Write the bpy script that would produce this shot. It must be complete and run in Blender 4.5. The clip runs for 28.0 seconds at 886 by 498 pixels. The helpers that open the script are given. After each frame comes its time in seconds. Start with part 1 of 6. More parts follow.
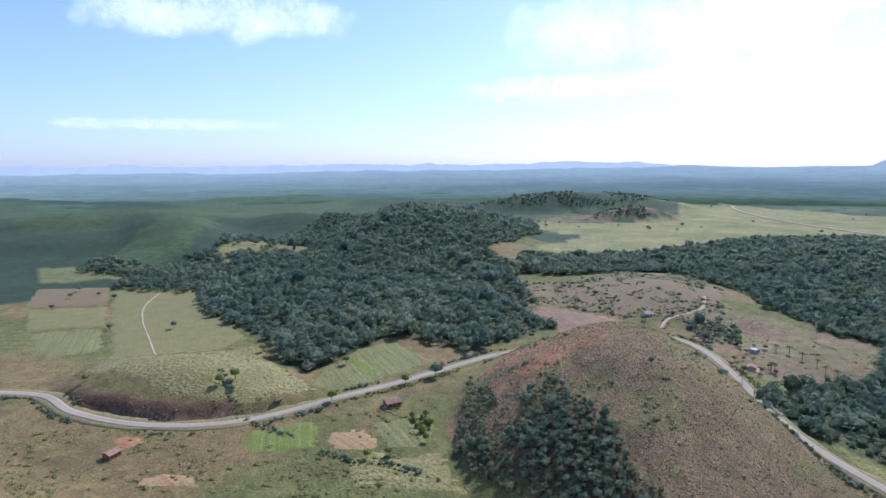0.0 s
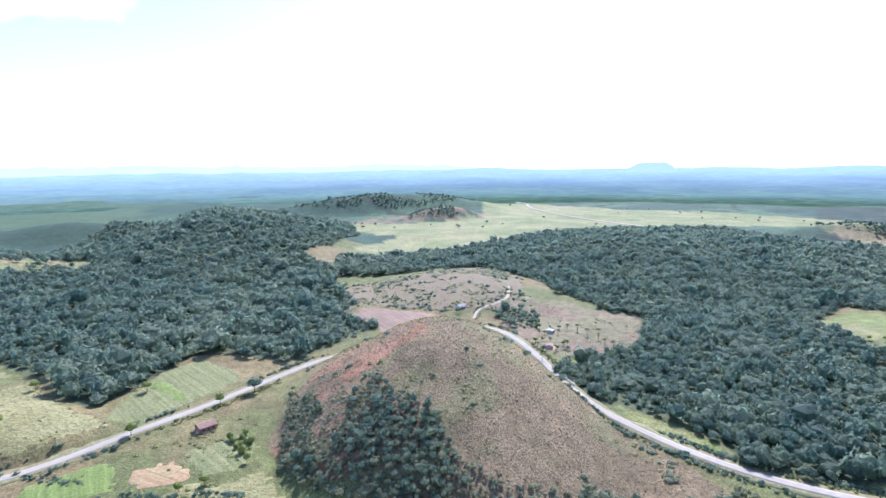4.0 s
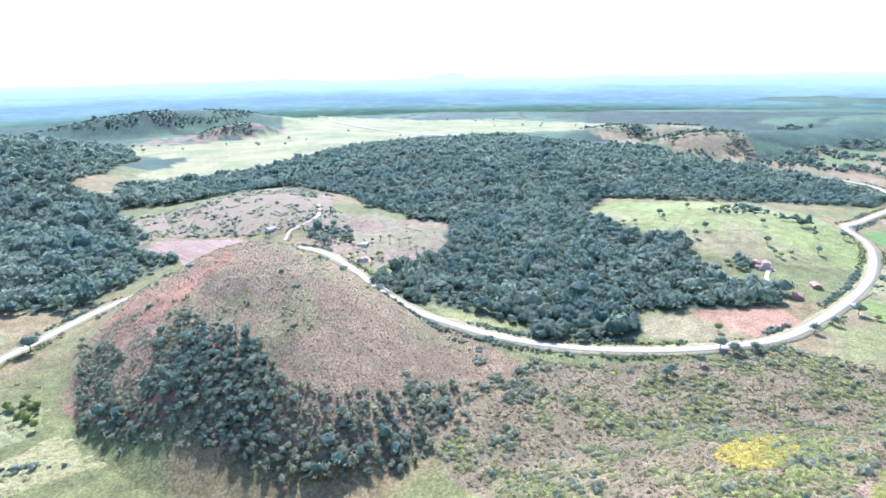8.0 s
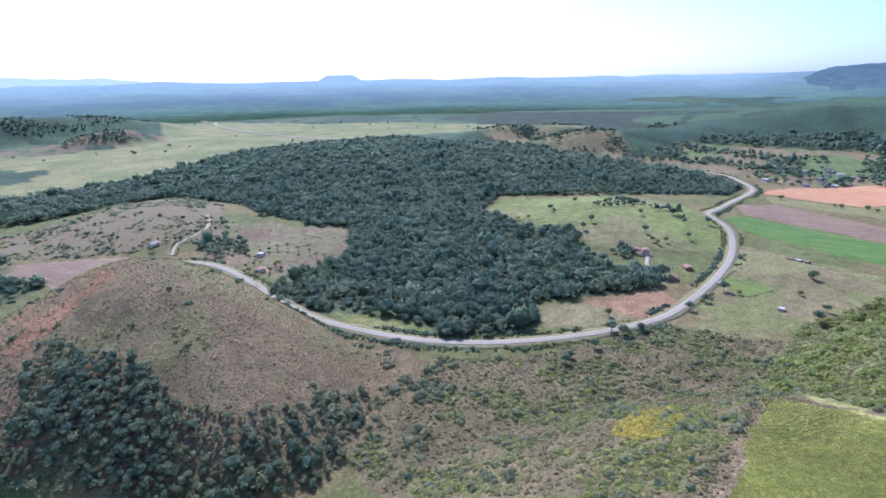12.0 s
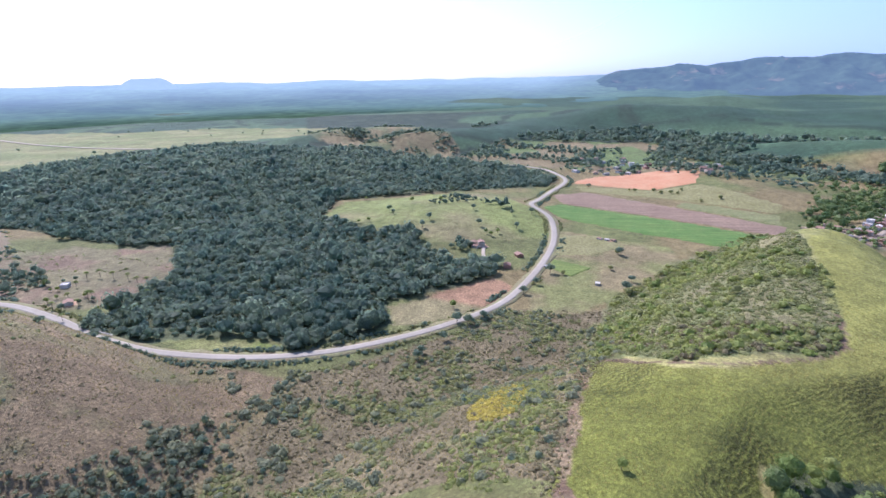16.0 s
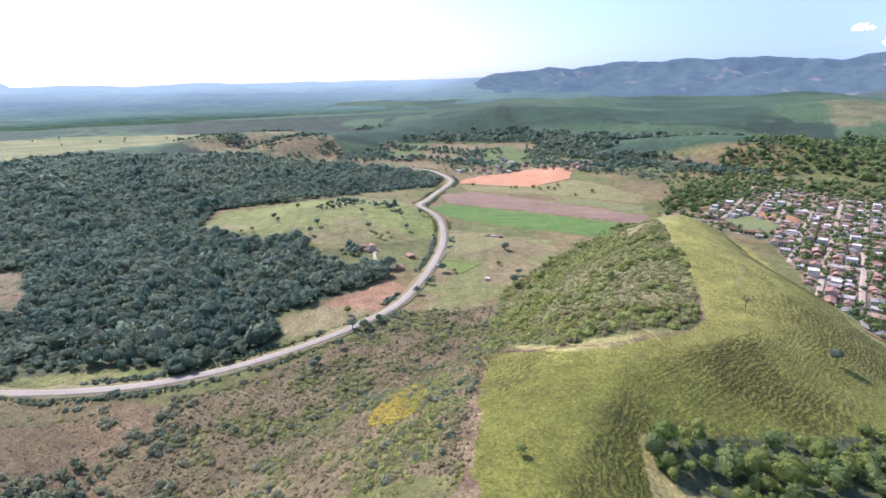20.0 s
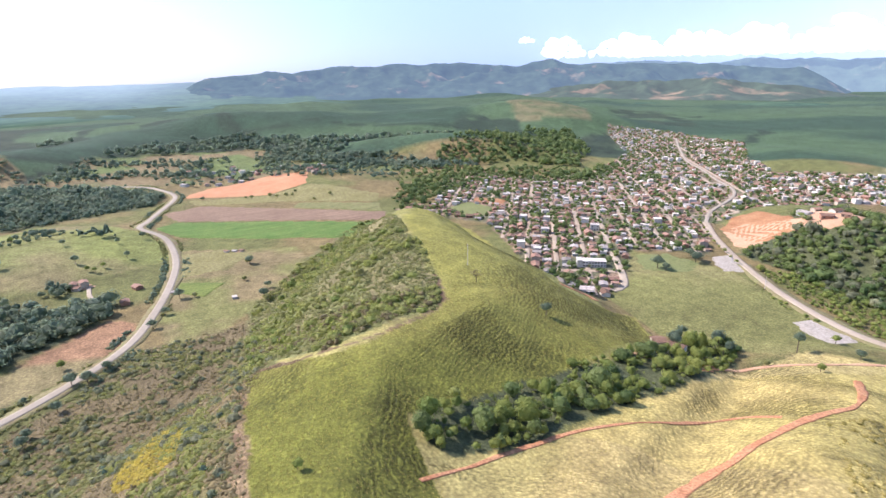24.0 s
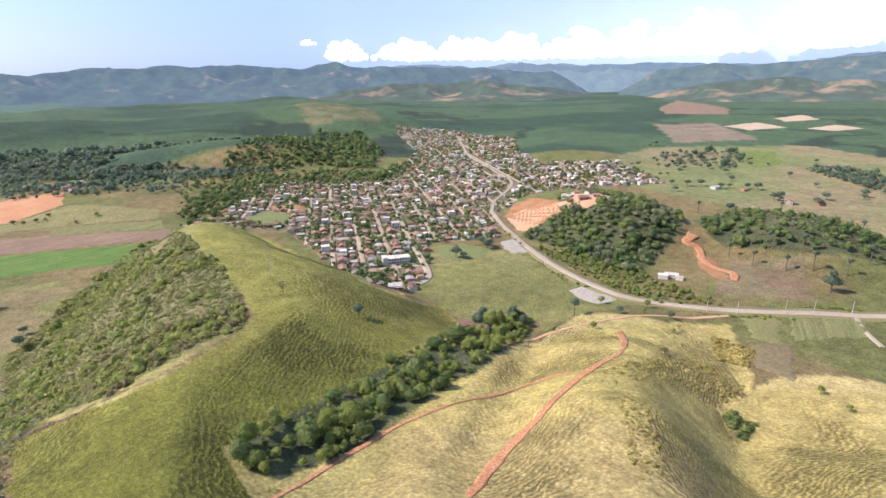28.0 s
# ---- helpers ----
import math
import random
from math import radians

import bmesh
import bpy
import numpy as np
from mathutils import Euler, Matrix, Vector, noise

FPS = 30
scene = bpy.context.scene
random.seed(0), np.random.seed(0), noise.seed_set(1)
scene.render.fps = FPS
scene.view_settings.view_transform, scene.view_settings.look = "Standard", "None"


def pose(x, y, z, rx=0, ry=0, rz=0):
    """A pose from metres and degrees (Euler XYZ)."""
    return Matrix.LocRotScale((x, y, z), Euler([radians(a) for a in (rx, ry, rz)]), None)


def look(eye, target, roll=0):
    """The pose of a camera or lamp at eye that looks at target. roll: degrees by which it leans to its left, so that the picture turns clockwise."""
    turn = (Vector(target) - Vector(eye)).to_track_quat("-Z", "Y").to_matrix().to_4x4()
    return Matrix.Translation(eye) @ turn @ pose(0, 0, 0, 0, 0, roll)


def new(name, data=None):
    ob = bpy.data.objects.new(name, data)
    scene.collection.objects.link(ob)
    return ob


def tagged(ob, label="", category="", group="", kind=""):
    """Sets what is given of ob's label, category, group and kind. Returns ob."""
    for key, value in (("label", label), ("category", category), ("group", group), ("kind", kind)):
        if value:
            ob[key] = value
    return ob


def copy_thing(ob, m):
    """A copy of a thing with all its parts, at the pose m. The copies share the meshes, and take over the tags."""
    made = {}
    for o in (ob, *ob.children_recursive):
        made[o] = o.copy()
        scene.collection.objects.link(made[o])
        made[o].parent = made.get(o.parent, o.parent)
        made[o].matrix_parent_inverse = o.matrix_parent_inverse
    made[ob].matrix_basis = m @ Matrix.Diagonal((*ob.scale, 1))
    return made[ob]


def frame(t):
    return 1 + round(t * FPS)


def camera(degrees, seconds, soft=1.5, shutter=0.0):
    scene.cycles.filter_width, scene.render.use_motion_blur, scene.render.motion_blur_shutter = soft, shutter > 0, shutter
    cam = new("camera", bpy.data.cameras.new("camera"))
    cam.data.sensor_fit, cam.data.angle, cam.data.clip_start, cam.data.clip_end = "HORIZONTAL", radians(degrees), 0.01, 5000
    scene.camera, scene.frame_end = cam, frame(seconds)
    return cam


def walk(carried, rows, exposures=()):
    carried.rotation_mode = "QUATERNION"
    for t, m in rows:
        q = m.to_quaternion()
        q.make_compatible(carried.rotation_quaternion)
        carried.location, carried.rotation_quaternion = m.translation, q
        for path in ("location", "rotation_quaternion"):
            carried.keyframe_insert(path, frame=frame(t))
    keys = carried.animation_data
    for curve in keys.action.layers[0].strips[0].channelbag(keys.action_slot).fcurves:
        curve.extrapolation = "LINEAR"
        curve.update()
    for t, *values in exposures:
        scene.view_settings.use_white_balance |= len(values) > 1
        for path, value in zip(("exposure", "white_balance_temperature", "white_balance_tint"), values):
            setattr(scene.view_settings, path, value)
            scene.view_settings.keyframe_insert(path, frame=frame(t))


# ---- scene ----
import mathutils.geometry

cam = camera(78.47, 28.0, soft=1.5)
# seconds, heading clockwise from +y, tilt, roll (degrees); the camera hovers on one spot
TURNS = [
    (0, -3.95, -8.59, -0.64), (0.5, -2.08, -8.56, -0.62), (1, -1.38, -8.56, -0.62), (1.5, -0.96, -8.55, -0.62), (2, -0.71, -8.54, -0.61), (2.5, -0.47, -8.54, -0.62),
    (3, 1.57, -8.54, -0.60), (3.5, 7.20, -8.56, -0.62), (4, 15.32, -8.57, -0.63), (4.5, 21.75, -8.56, -0.62), (6.5, 25.02, -17.74, -1.01), (7, 27.77, -17.76, -1.00),
    (7.5, 33.30, -17.80, -1.03), (8, 35.40, -17.78, -1.04), (8.5, 36.43, -17.79, -1.04), (9, 36.96, -17.75, -1.04), (9.5, 37.15, -17.74, -1.03), (10, 38.18, -17.73, -1.03),
    (10.5, 41.41, -17.72, -1.07), (11, 43.48, -17.73, -1.10), (11.5, 45.15, -17.72, -1.08), (13.5, 49.79, -17.67, -1.11), (14, 52.63, -17.67, -1.11), (14.5, 56.12, -17.70, -1.12),
    (15, 59.44, -17.69, -1.10), (15.5, 62.20, -17.70, -1.10), (16, 63.51, -17.72, -1.07), (16.5, 64.56, -17.71, -1.06), (17, 66.39, -17.70, -1.08), (17.5, 67.95, -17.72, -1.03),
    (18, 69.40, -17.72, -1.02), (18.5, 71.04, -17.71, -1.01), (19, 72.76, -17.70, -1.02), (19.5, 74.19, -17.69, -1.00), (20, 75.51, -17.66, -1.03), (20.5, 76.80, -17.69, -1.00),
    (22.5, 83.86, -17.64, -0.97), (23, 89.72, -17.63, -1.04), (23.5, 96.14, -17.66, -1.11), (24, 103.03, -17.72, -1.07), (24.5, 109.86, -17.75, -1.08), (25, 116.42, -17.79, -1.11),
    (25.5, 121.08, -17.82, -1.13), (26, 122.89, -17.82, -1.09), (26.5, 123.62, -17.81, -1.08), (27, 123.99, -17.78, -1.06), (27.5, 124.14, -17.76, -1.05), (28, 124.37, -17.79, -0.97),
]
HOVER = Vector((0, 0, 150))


def heading(turn, tilt):
    a, b = radians(turn), radians(tilt)
    return Vector((math.sin(a) * math.cos(b), math.cos(a) * math.cos(b), math.sin(b)))


walk(cam, [(t, look(HOVER, HOVER + heading(a, b) * 100, c)) for t, a, b, c in TURNS],
     exposures=[(0.0, 0.34, 5650, 19), (1.2, 0.44, 5600, 19), (2.2, 0.88, 5500, 20), (4.5, 1.32, 5300, 21), (7.0, 1.78, 5200, 23), (8.2, 1.78, 5200, 23), (9.6, 1.22, 5200, 22), (10.6, 0.8, 5200, 21),
                (12.0, 0.7, 5250, 21), (17.0, 0.86, 5650, 25), (20.0, 0.92, 5900, 25), (22.5, 0.94, 6200, 25), (24.0, 0.98, 6400, 22), (25.5, 1.06, 6500, 19), (26.6, 0.9, 6600, 19), (28.0, 0.76, 6650, 19)])

# ---- sky and sun ----
SUN_AZ, SUN_EL = 30.0, 43.0
world = bpy.data.worlds.new("sky")
scene.world = world
world.use_nodes = True
sky = world.node_tree.nodes.new("ShaderNodeTexSky")
sky.sky_type, sky.sun_disc = "NISHITA", False
sky.sun_elevation, sky.sun_rotation = radians(SUN_EL), radians(SUN_AZ)
sky.air_density, sky.dust_density, sky.ozone_density = 1.0, 0.6, 3.0
world.node_tree.nodes["Background"].inputs["Strength"].default_value = 0.14
world.node_tree.links.new(sky.outputs["Color"], world.node_tree.nodes["Background"].inputs["Color"])
sun = new("sun", bpy.data.lights.new("sun", "SUN"))
sun.data.energy, sun.data.angle, sun.data.color = 3.9, radians(0.6), (1.0, 0.95, 0.87)
sun.matrix_world = look(heading(SUN_AZ, SUN_EL) * 1000, (0, 0, 0))


# ---- materials ----
def material(name, rough=0.8):
    m = bpy.data.materials.new(name)
    m.use_nodes = True
    b = m.node_tree.nodes["Principled BSDF"]
    b.inputs["Roughness"].default_value = rough
    b.inputs["Specular IOR Level"].default_value = 0.25
    return m, m.node_tree.nodes, m.node_tree.links, b


def add(nodes, kind, **sets):
    n = nodes.new(kind)
    for key, value in sets.items():
        n.inputs[key.replace("_", " ")].default_value = value
    return n


def noise_at(nodes, links, size, detail=4.0, rough=0.6):
    """Noise in metres of the world."""
    g = nodes.new("ShaderNodeNewGeometry")
    n = add(nodes, "ShaderNodeTexNoise", Scale=1.0 / size, Detail=detail, Roughness=rough)
    links.new(g.outputs["Position"], n.inputs["Vector"])
    return n


def spread(nodes, links, source, low, high):
    n = add(nodes, "ShaderNodeMapRange", From_Min=0.3, From_Max=0.7, To_Min=low, To_Max=high)
    links.new(source, n.inputs["Value"])
    return n.outputs["Result"]


def times(nodes, links, a, b):
    n = nodes.new("ShaderNodeVectorMath")
    n.operation = "MULTIPLY"
    links.new(a, n.inputs[0])
    links.new(b, n.inputs[1])
    return n.outputs["Vector"]


def blend(nodes, links, factor, a, b):
    n = nodes.new("ShaderNodeMix")
    n.data_type = "RGBA"
    if isinstance(factor, float):
        n.inputs["Factor"].default_value = factor
    else:
        links.new(factor, n.inputs["Factor"])
    for value, k in ((a, 6), (b, 7)):
        if isinstance(value, tuple):
            n.inputs[k].default_value = (*value, 1)
        else:
            links.new(value, n.inputs[k])
    return n.outputs[2]


def relief(nodes, links, b, source, strength, distance):
    n = add(nodes, "ShaderNodeBump", Strength=strength, Distance=distance)
    links.new(source, n.inputs["Height"])
    links.new(n.outputs["Normal"], b.inputs["Normal"])
    return n


def soil(name, low, high, fine=1.5, coarse=18.0, bump=0.6, deep=0.5, vary=0.3, rows=None):
    """Earth, grass and crops: two tones mixed at two sizes, with worked rows along a heading where there are any."""
    m, nodes, links, b = material(name, 0.95)
    one, two = noise_at(nodes, links, coarse, 5.0), noise_at(nodes, links, fine, 3.0)
    tone = blend(nodes, links, spread(nodes, links, one.outputs["Fac"], 0.0, 1.0), low, high)
    if rows is not None:
        place, turn = nodes.new("ShaderNodeNewGeometry"), nodes.new("ShaderNodeMapping")
        turn.inputs["Rotation"].default_value = (0, 0, radians(rows))
        links.new(place.outputs["Position"], turn.inputs["Vector"])
        drawn, line = nodes.new("ShaderNodeVectorMath"), add(nodes, "ShaderNodeTexNoise", Scale=1.0, Detail=3.0, Roughness=0.65)
        drawn.operation = "MULTIPLY"
        links.new(turn.outputs["Vector"], drawn.inputs[0])
        drawn.inputs[1].default_value = (0.42, 0.012, 0.0)
        links.new(drawn.outputs["Vector"], line.inputs["Vector"])
        tone = times(nodes, links, tone, spread(nodes, links, line.outputs["Fac"], 0.72, 1.28))
    links.new(times(nodes, links, tone, spread(nodes, links, two.outputs["Fac"], 1 - vary, 1 + vary)), b.inputs["Base Color"])
    relief(nodes, links, b, two.outputs["Fac"], bump, deep)
    return m


def leaves(name, low, high, rough=0.55, thin_part=0.45):
    """Foliage: each clump and each tree has its own tone."""
    m, nodes, links, b = material(name, rough)
    g, a = nodes.new("ShaderNodeNewGeometry"), nodes.new("ShaderNodeAttribute")
    a.attribute_name = "tint"
    two = noise_at(nodes, links, 0.9, 3.0)
    tone = blend(nodes, links, a.outputs["Fac"], low, high)
    tone = times(nodes, links, tone, spread(nodes, links, two.outputs["Fac"], 0.82, 1.18))
    each = add(nodes, "ShaderNodeMapRange", To_Min=0.84, To_Max=1.18)
    links.new(g.outputs["Random Per Island"], each.inputs["Value"])
    tone = times(nodes, links, tone, each.outputs["Result"])
    links.new(tone, b.inputs["Base Color"])
    relief(nodes, links, b, two.outputs["Fac"], 0.35, 0.4)
    b.inputs["Specular IOR Level"].default_value = 0.2
    # thin leaves let part of the light through
    thin, both = nodes.new("ShaderNodeBsdfTranslucent"), nodes.new("ShaderNodeMixShader")
    links.new(tone, thin.inputs["Color"])
    both.inputs["Fac"].default_value = thin_part
    links.new(b.outputs["BSDF"], both.inputs[1])
    links.new(thin.outputs["BSDF"], both.inputs[2])
    links.new(both.outputs["Shader"], nodes["Material Output"].inputs["Surface"])
    return m


def painted(name, colour, vary=0.2, rough=0.8, size=2.0):
    m, nodes, links, b = material(name, rough)
    one, o = noise_at(nodes, links, size, 4.0), nodes.new("ShaderNodeObjectInfo")
    each = add(nodes, "ShaderNodeMapRange", To_Min=1 - vary, To_Max=1 + vary)
    links.new(o.outputs["Random"], each.inputs["Value"])
    rgb = nodes.new("ShaderNodeRGB")
    rgb.outputs[0].default_value = (*colour, 1)
    tone = times(nodes, links, rgb.outputs[0], each.outputs["Result"])
    links.new(times(nodes, links, tone, spread(nodes, links, one.outputs["Fac"], 1 - vary, 1 + vary * 0.6)), b.inputs["Base Color"])
    return m


def land():
    """The ground: the cover's own colour, broken up by tufts, cattle tracks and bare spots."""
    m, nodes, links, b = material("land", 0.95)
    a = nodes.new("ShaderNodeAttribute")
    a.attribute_name = "cover"
    big, mid, fine = noise_at(nodes, links, 60, 4.0), noise_at(nodes, links, 9, 5.0), noise_at(nodes, links, 1.6, 6.0, 0.8)
    tone = times(nodes, links, a.outputs["Color"], spread(nodes, links, big.outputs["Fac"], 0.8, 1.2))
    tone = times(nodes, links, tone, spread(nodes, links, mid.outputs["Fac"], 0.72, 1.28))
    tone = times(nodes, links, tone, spread(nodes, links, fine.outputs["Fac"], 0.62, 1.38))
    spot, clump = nodes.new("ShaderNodeNewGeometry"), add(nodes, "ShaderNodeTexVoronoi", Scale=0.75)
    links.new(spot.outputs["Position"], clump.inputs["Vector"])
    tuft = add(nodes, "ShaderNodeMapRange", From_Min=0.0, From_Max=0.75, To_Min=1.2, To_Max=0.72)
    links.new(clump.outputs["Distance"], tuft.inputs["Value"])
    tone = times(nodes, links, tone, tuft.outputs["Result"])
    first = relief(nodes, links, b, mid.outputs["Fac"], 0.5, 2.0)
    # cattle paths along the contours of steep grass
    place, split = nodes.new("ShaderNodeNewGeometry"), nodes.new("ShaderNodeSeparateXYZ")
    links.new(place.outputs["Position"], split.inputs["Vector"])
    bend = noise_at(nodes, links, 8.0, 6.0, 0.7)
    level, steps = nodes.new("ShaderNodeMath"), nodes.new("ShaderNodeMath")
    level.operation, steps.operation = "MULTIPLY_ADD", "SINE"
    links.new(bend.outputs["Fac"], level.inputs[0])
    level.inputs[1].default_value = 4.2
    links.new(split.outputs["Z"], level.inputs[2])
    faster = nodes.new("ShaderNodeMath")
    faster.operation = "MULTIPLY"
    links.new(level.outputs["Value"], faster.inputs[0])
    faster.inputs[1].default_value = 7.4
    links.new(faster.outputs["Value"], steps.inputs[0])
    trod = add(nodes, "ShaderNodeBump", Strength=0.5, Distance=0.75)
    where = nodes.new("ShaderNodeAttribute")
    where.attribute_name = "tint"
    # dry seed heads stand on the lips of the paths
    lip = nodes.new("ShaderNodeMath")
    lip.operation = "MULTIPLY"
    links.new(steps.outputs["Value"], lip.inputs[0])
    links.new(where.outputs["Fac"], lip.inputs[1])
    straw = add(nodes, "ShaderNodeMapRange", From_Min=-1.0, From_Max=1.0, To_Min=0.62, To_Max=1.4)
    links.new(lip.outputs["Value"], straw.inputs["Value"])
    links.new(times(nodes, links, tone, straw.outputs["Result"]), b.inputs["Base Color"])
    links.new(where.outputs["Fac"], trod.inputs["Strength"])
    links.new(steps.outputs["Value"], trod.inputs["Height"])
    links.new(first.outputs["Normal"], trod.inputs["Normal"])
    first = trod
    second = add(nodes, "ShaderNodeBump", Strength=0.9, Distance=0.8)
    links.new(fine.outputs["Fac"], second.inputs["Height"])
    links.new(first.outputs["Normal"], second.inputs["Normal"])
    links.new(second.outputs["Normal"], b.inputs["Normal"])
    return m


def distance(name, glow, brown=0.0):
    """Far hills: woods with bare slopes between, and haze painted on as a blue glow."""
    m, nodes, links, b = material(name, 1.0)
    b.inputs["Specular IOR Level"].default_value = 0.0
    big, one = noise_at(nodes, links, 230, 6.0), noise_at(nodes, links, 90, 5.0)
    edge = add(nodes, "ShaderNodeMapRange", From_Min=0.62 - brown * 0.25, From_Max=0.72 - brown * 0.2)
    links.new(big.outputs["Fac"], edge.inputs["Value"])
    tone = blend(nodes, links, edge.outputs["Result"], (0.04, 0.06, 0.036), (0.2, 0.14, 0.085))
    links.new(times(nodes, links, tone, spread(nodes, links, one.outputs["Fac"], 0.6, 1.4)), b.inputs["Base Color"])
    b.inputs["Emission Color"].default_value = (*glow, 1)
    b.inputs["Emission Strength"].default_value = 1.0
    return m


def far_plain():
    """The wooded plain near the horizon, its haze painted as glow, ever paler with distance."""
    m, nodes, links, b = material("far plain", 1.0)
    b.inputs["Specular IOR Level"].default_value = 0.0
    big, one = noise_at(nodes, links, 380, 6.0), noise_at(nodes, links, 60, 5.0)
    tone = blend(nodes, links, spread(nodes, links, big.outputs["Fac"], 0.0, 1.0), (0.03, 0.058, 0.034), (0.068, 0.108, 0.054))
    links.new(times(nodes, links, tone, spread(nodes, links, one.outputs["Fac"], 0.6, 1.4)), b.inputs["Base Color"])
    # here the cover attribute holds the haze's glow, not a ground colour
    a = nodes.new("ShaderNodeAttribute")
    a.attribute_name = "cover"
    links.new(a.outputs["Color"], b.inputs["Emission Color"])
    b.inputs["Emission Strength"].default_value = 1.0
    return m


def horizon_haze_glow():
    """Added glowing band that paints pale air low over the horizon, thinning upwards."""
    m, nodes, links, b = material("horizon haze glow", 1.0)
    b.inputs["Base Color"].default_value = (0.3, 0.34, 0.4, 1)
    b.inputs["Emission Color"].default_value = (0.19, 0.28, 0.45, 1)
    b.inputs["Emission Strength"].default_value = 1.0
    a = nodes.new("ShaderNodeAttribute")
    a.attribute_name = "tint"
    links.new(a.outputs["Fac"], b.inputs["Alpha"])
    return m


LAND = land()
FOREST = leaves("forest leaves", (0.13, 0.195, 0.145), (0.23, 0.275, 0.175), 0.6, 0.66)
GROVE = leaves("grove leaves", (0.095, 0.15, 0.05), (0.2, 0.245, 0.08))
BRIGHT = leaves("bright leaves", (0.17, 0.225, 0.06), (0.3, 0.33, 0.09), 0.65, 0.5)
SAGE = leaves("grey-green leaves", (0.19, 0.21, 0.13), (0.31, 0.32, 0.19), 0.65, 0.6)
SCRUB = leaves("scrub leaves", (0.195, 0.21, 0.082), (0.31, 0.305, 0.12), 0.65, 0.5)
DRY = leaves("dry scrub", (0.195, 0.162, 0.085), (0.31, 0.265, 0.14), 0.65, 0.5)
LIME = leaves("lime green scrub", (0.235, 0.265, 0.08), (0.37, 0.38, 0.125), 0.65, 0.55)
STRAW = leaves("dry grass", (0.3, 0.25, 0.07), (0.47, 0.38, 0.135), 0.7, 0.4)
YELLOW = leaves("yellow blossom", (0.4, 0.34, 0.07), (0.56, 0.45, 0.1), 0.65, 0.5)
BARK = painted("bark", (0.13, 0.1, 0.075), 0.2, 0.9, 0.5)
ASPHALT = soil("dusty asphalt", (0.29, 0.25, 0.195), (0.36, 0.31, 0.245), 3.5, 40, 0.05, 0.03, 0.07)
DIRT = soil("earth track", (0.42, 0.24, 0.14), (0.52, 0.33, 0.21), 1.2, 12, 0.3, 0.2, 0.22)
PALE_DIRT = soil("pale dust road", (0.34, 0.275, 0.2), (0.41, 0.34, 0.26), 2.5, 22, 0.1, 0.05, 0.1)
SHOULDER = soil("grassy road edge", (0.2, 0.15, 0.085), (0.2, 0.2, 0.085), 1.5, 10)
TRACK_EARTH = soil("orange earth track", (0.37, 0.155, 0.075), (0.46, 0.25, 0.135), 1.0, 7, 0.6, 0.3, 0.4)
RED_EARTH = soil("red earth", (0.28, 0.125, 0.06), (0.36, 0.2, 0.1), 1.6, 14, 0.5, 0.4, 0.25)
# ---- shape of the land ----
EYE = 150.0


def lattice(ix, iy, seed):
    """Repeatable random numbers from 0 to 1 for whole-number cells."""
    n = (ix.astype(np.int64) * 374761393 + iy.astype(np.int64) * 668265263 + seed * 974711) & 0xFFFFFFFF
    n = ((n ^ (n >> 13)) * 1274126177) & 0xFFFFFFFF
    return ((n ^ (n >> 16)) & 0xFFFF) / 65535.0


def value_noise(x, y, size, seed=0):
    """Smooth noise from 0 to 1 whose lumps are size metres wide."""
    x, y = np.asarray(x, float) / size, np.asarray(y, float) / size
    ix, iy = np.floor(x), np.floor(y)
    fx, fy = x - ix, y - iy
    fx, fy = fx * fx * (3 - 2 * fx), fy * fy * (3 - 2 * fy)
    a, b = lattice(ix, iy, seed), lattice(ix + 1, iy, seed)
    c, d = lattice(ix, iy + 1, seed), lattice(ix + 1, iy + 1, seed)
    return (a * (1 - fx) + b * fx) * (1 - fy) + (c * (1 - fx) + d * fx) * fy


def fbm(x, y, size, seed=0, octaves=4):
    total, weight = 0.0, 0.0
    for k in range(octaves):
        total = total + value_noise(x, y, size / 2 ** k, seed + k) / 2 ** k
        weight += 1 / 2 ** k
    return total / weight


def smooth(a, b, v):
    v = np.clip((v - a) / (b - a), 0, 1)
    return v * v * (3 - 2 * v)


def mound(x, y, cx, cy, a, b, turn, height):
    c, s = math.cos(radians(turn)), math.sin(radians(turn))
    u, v = (x - cx) * c + (y - cy) * s, (y - cy) * c - (x - cx) * s
    d = np.sqrt(u * u / (a * a) + v * v / (b * b))
    return height * (1 - np.clip(d, 0, 1) ** 2) ** 1.6


def dome(x, y, cx, cy, a, b, height):
    d = np.clip(((x - cx) / a) ** 2 + ((y - cy) / b) ** 2, 0, 1)
    return height * (1 - d) ** 1.22


def spine(x, y, pts, right=1.0):
    """A ridge along a line of (x, y, height, half width); its right-hand side is wider by a factor."""
    best = np.zeros_like(x)
    for (x0, y0, h0, w0), (x1, y1, h1, w1) in zip(pts, pts[1:]):
        ex, ey = x1 - x0, y1 - y0
        t = np.clip(((x - x0) * ex + (y - y0) * ey) / (ex * ex + ey * ey), 0, 1)
        d = np.hypot(x - x0 - t * ex, y - y0 - t * ey) / (w0 + t * (w1 - w0))
        d = d / np.where(ex * (y - y0) - ey * (x - x0) < 0, right, 1.0)
        best = np.maximum(best, (h0 + t * (h1 - h0)) * (1 - np.clip(d, 0, 1) ** 2) ** 1.5)
    return best


CUT_LINE = [(-324, 330), (-299, 329), (-258, 306), (-218, 293), (-182, 290), (-149, 296), (-124, 309), (-95, 332)]


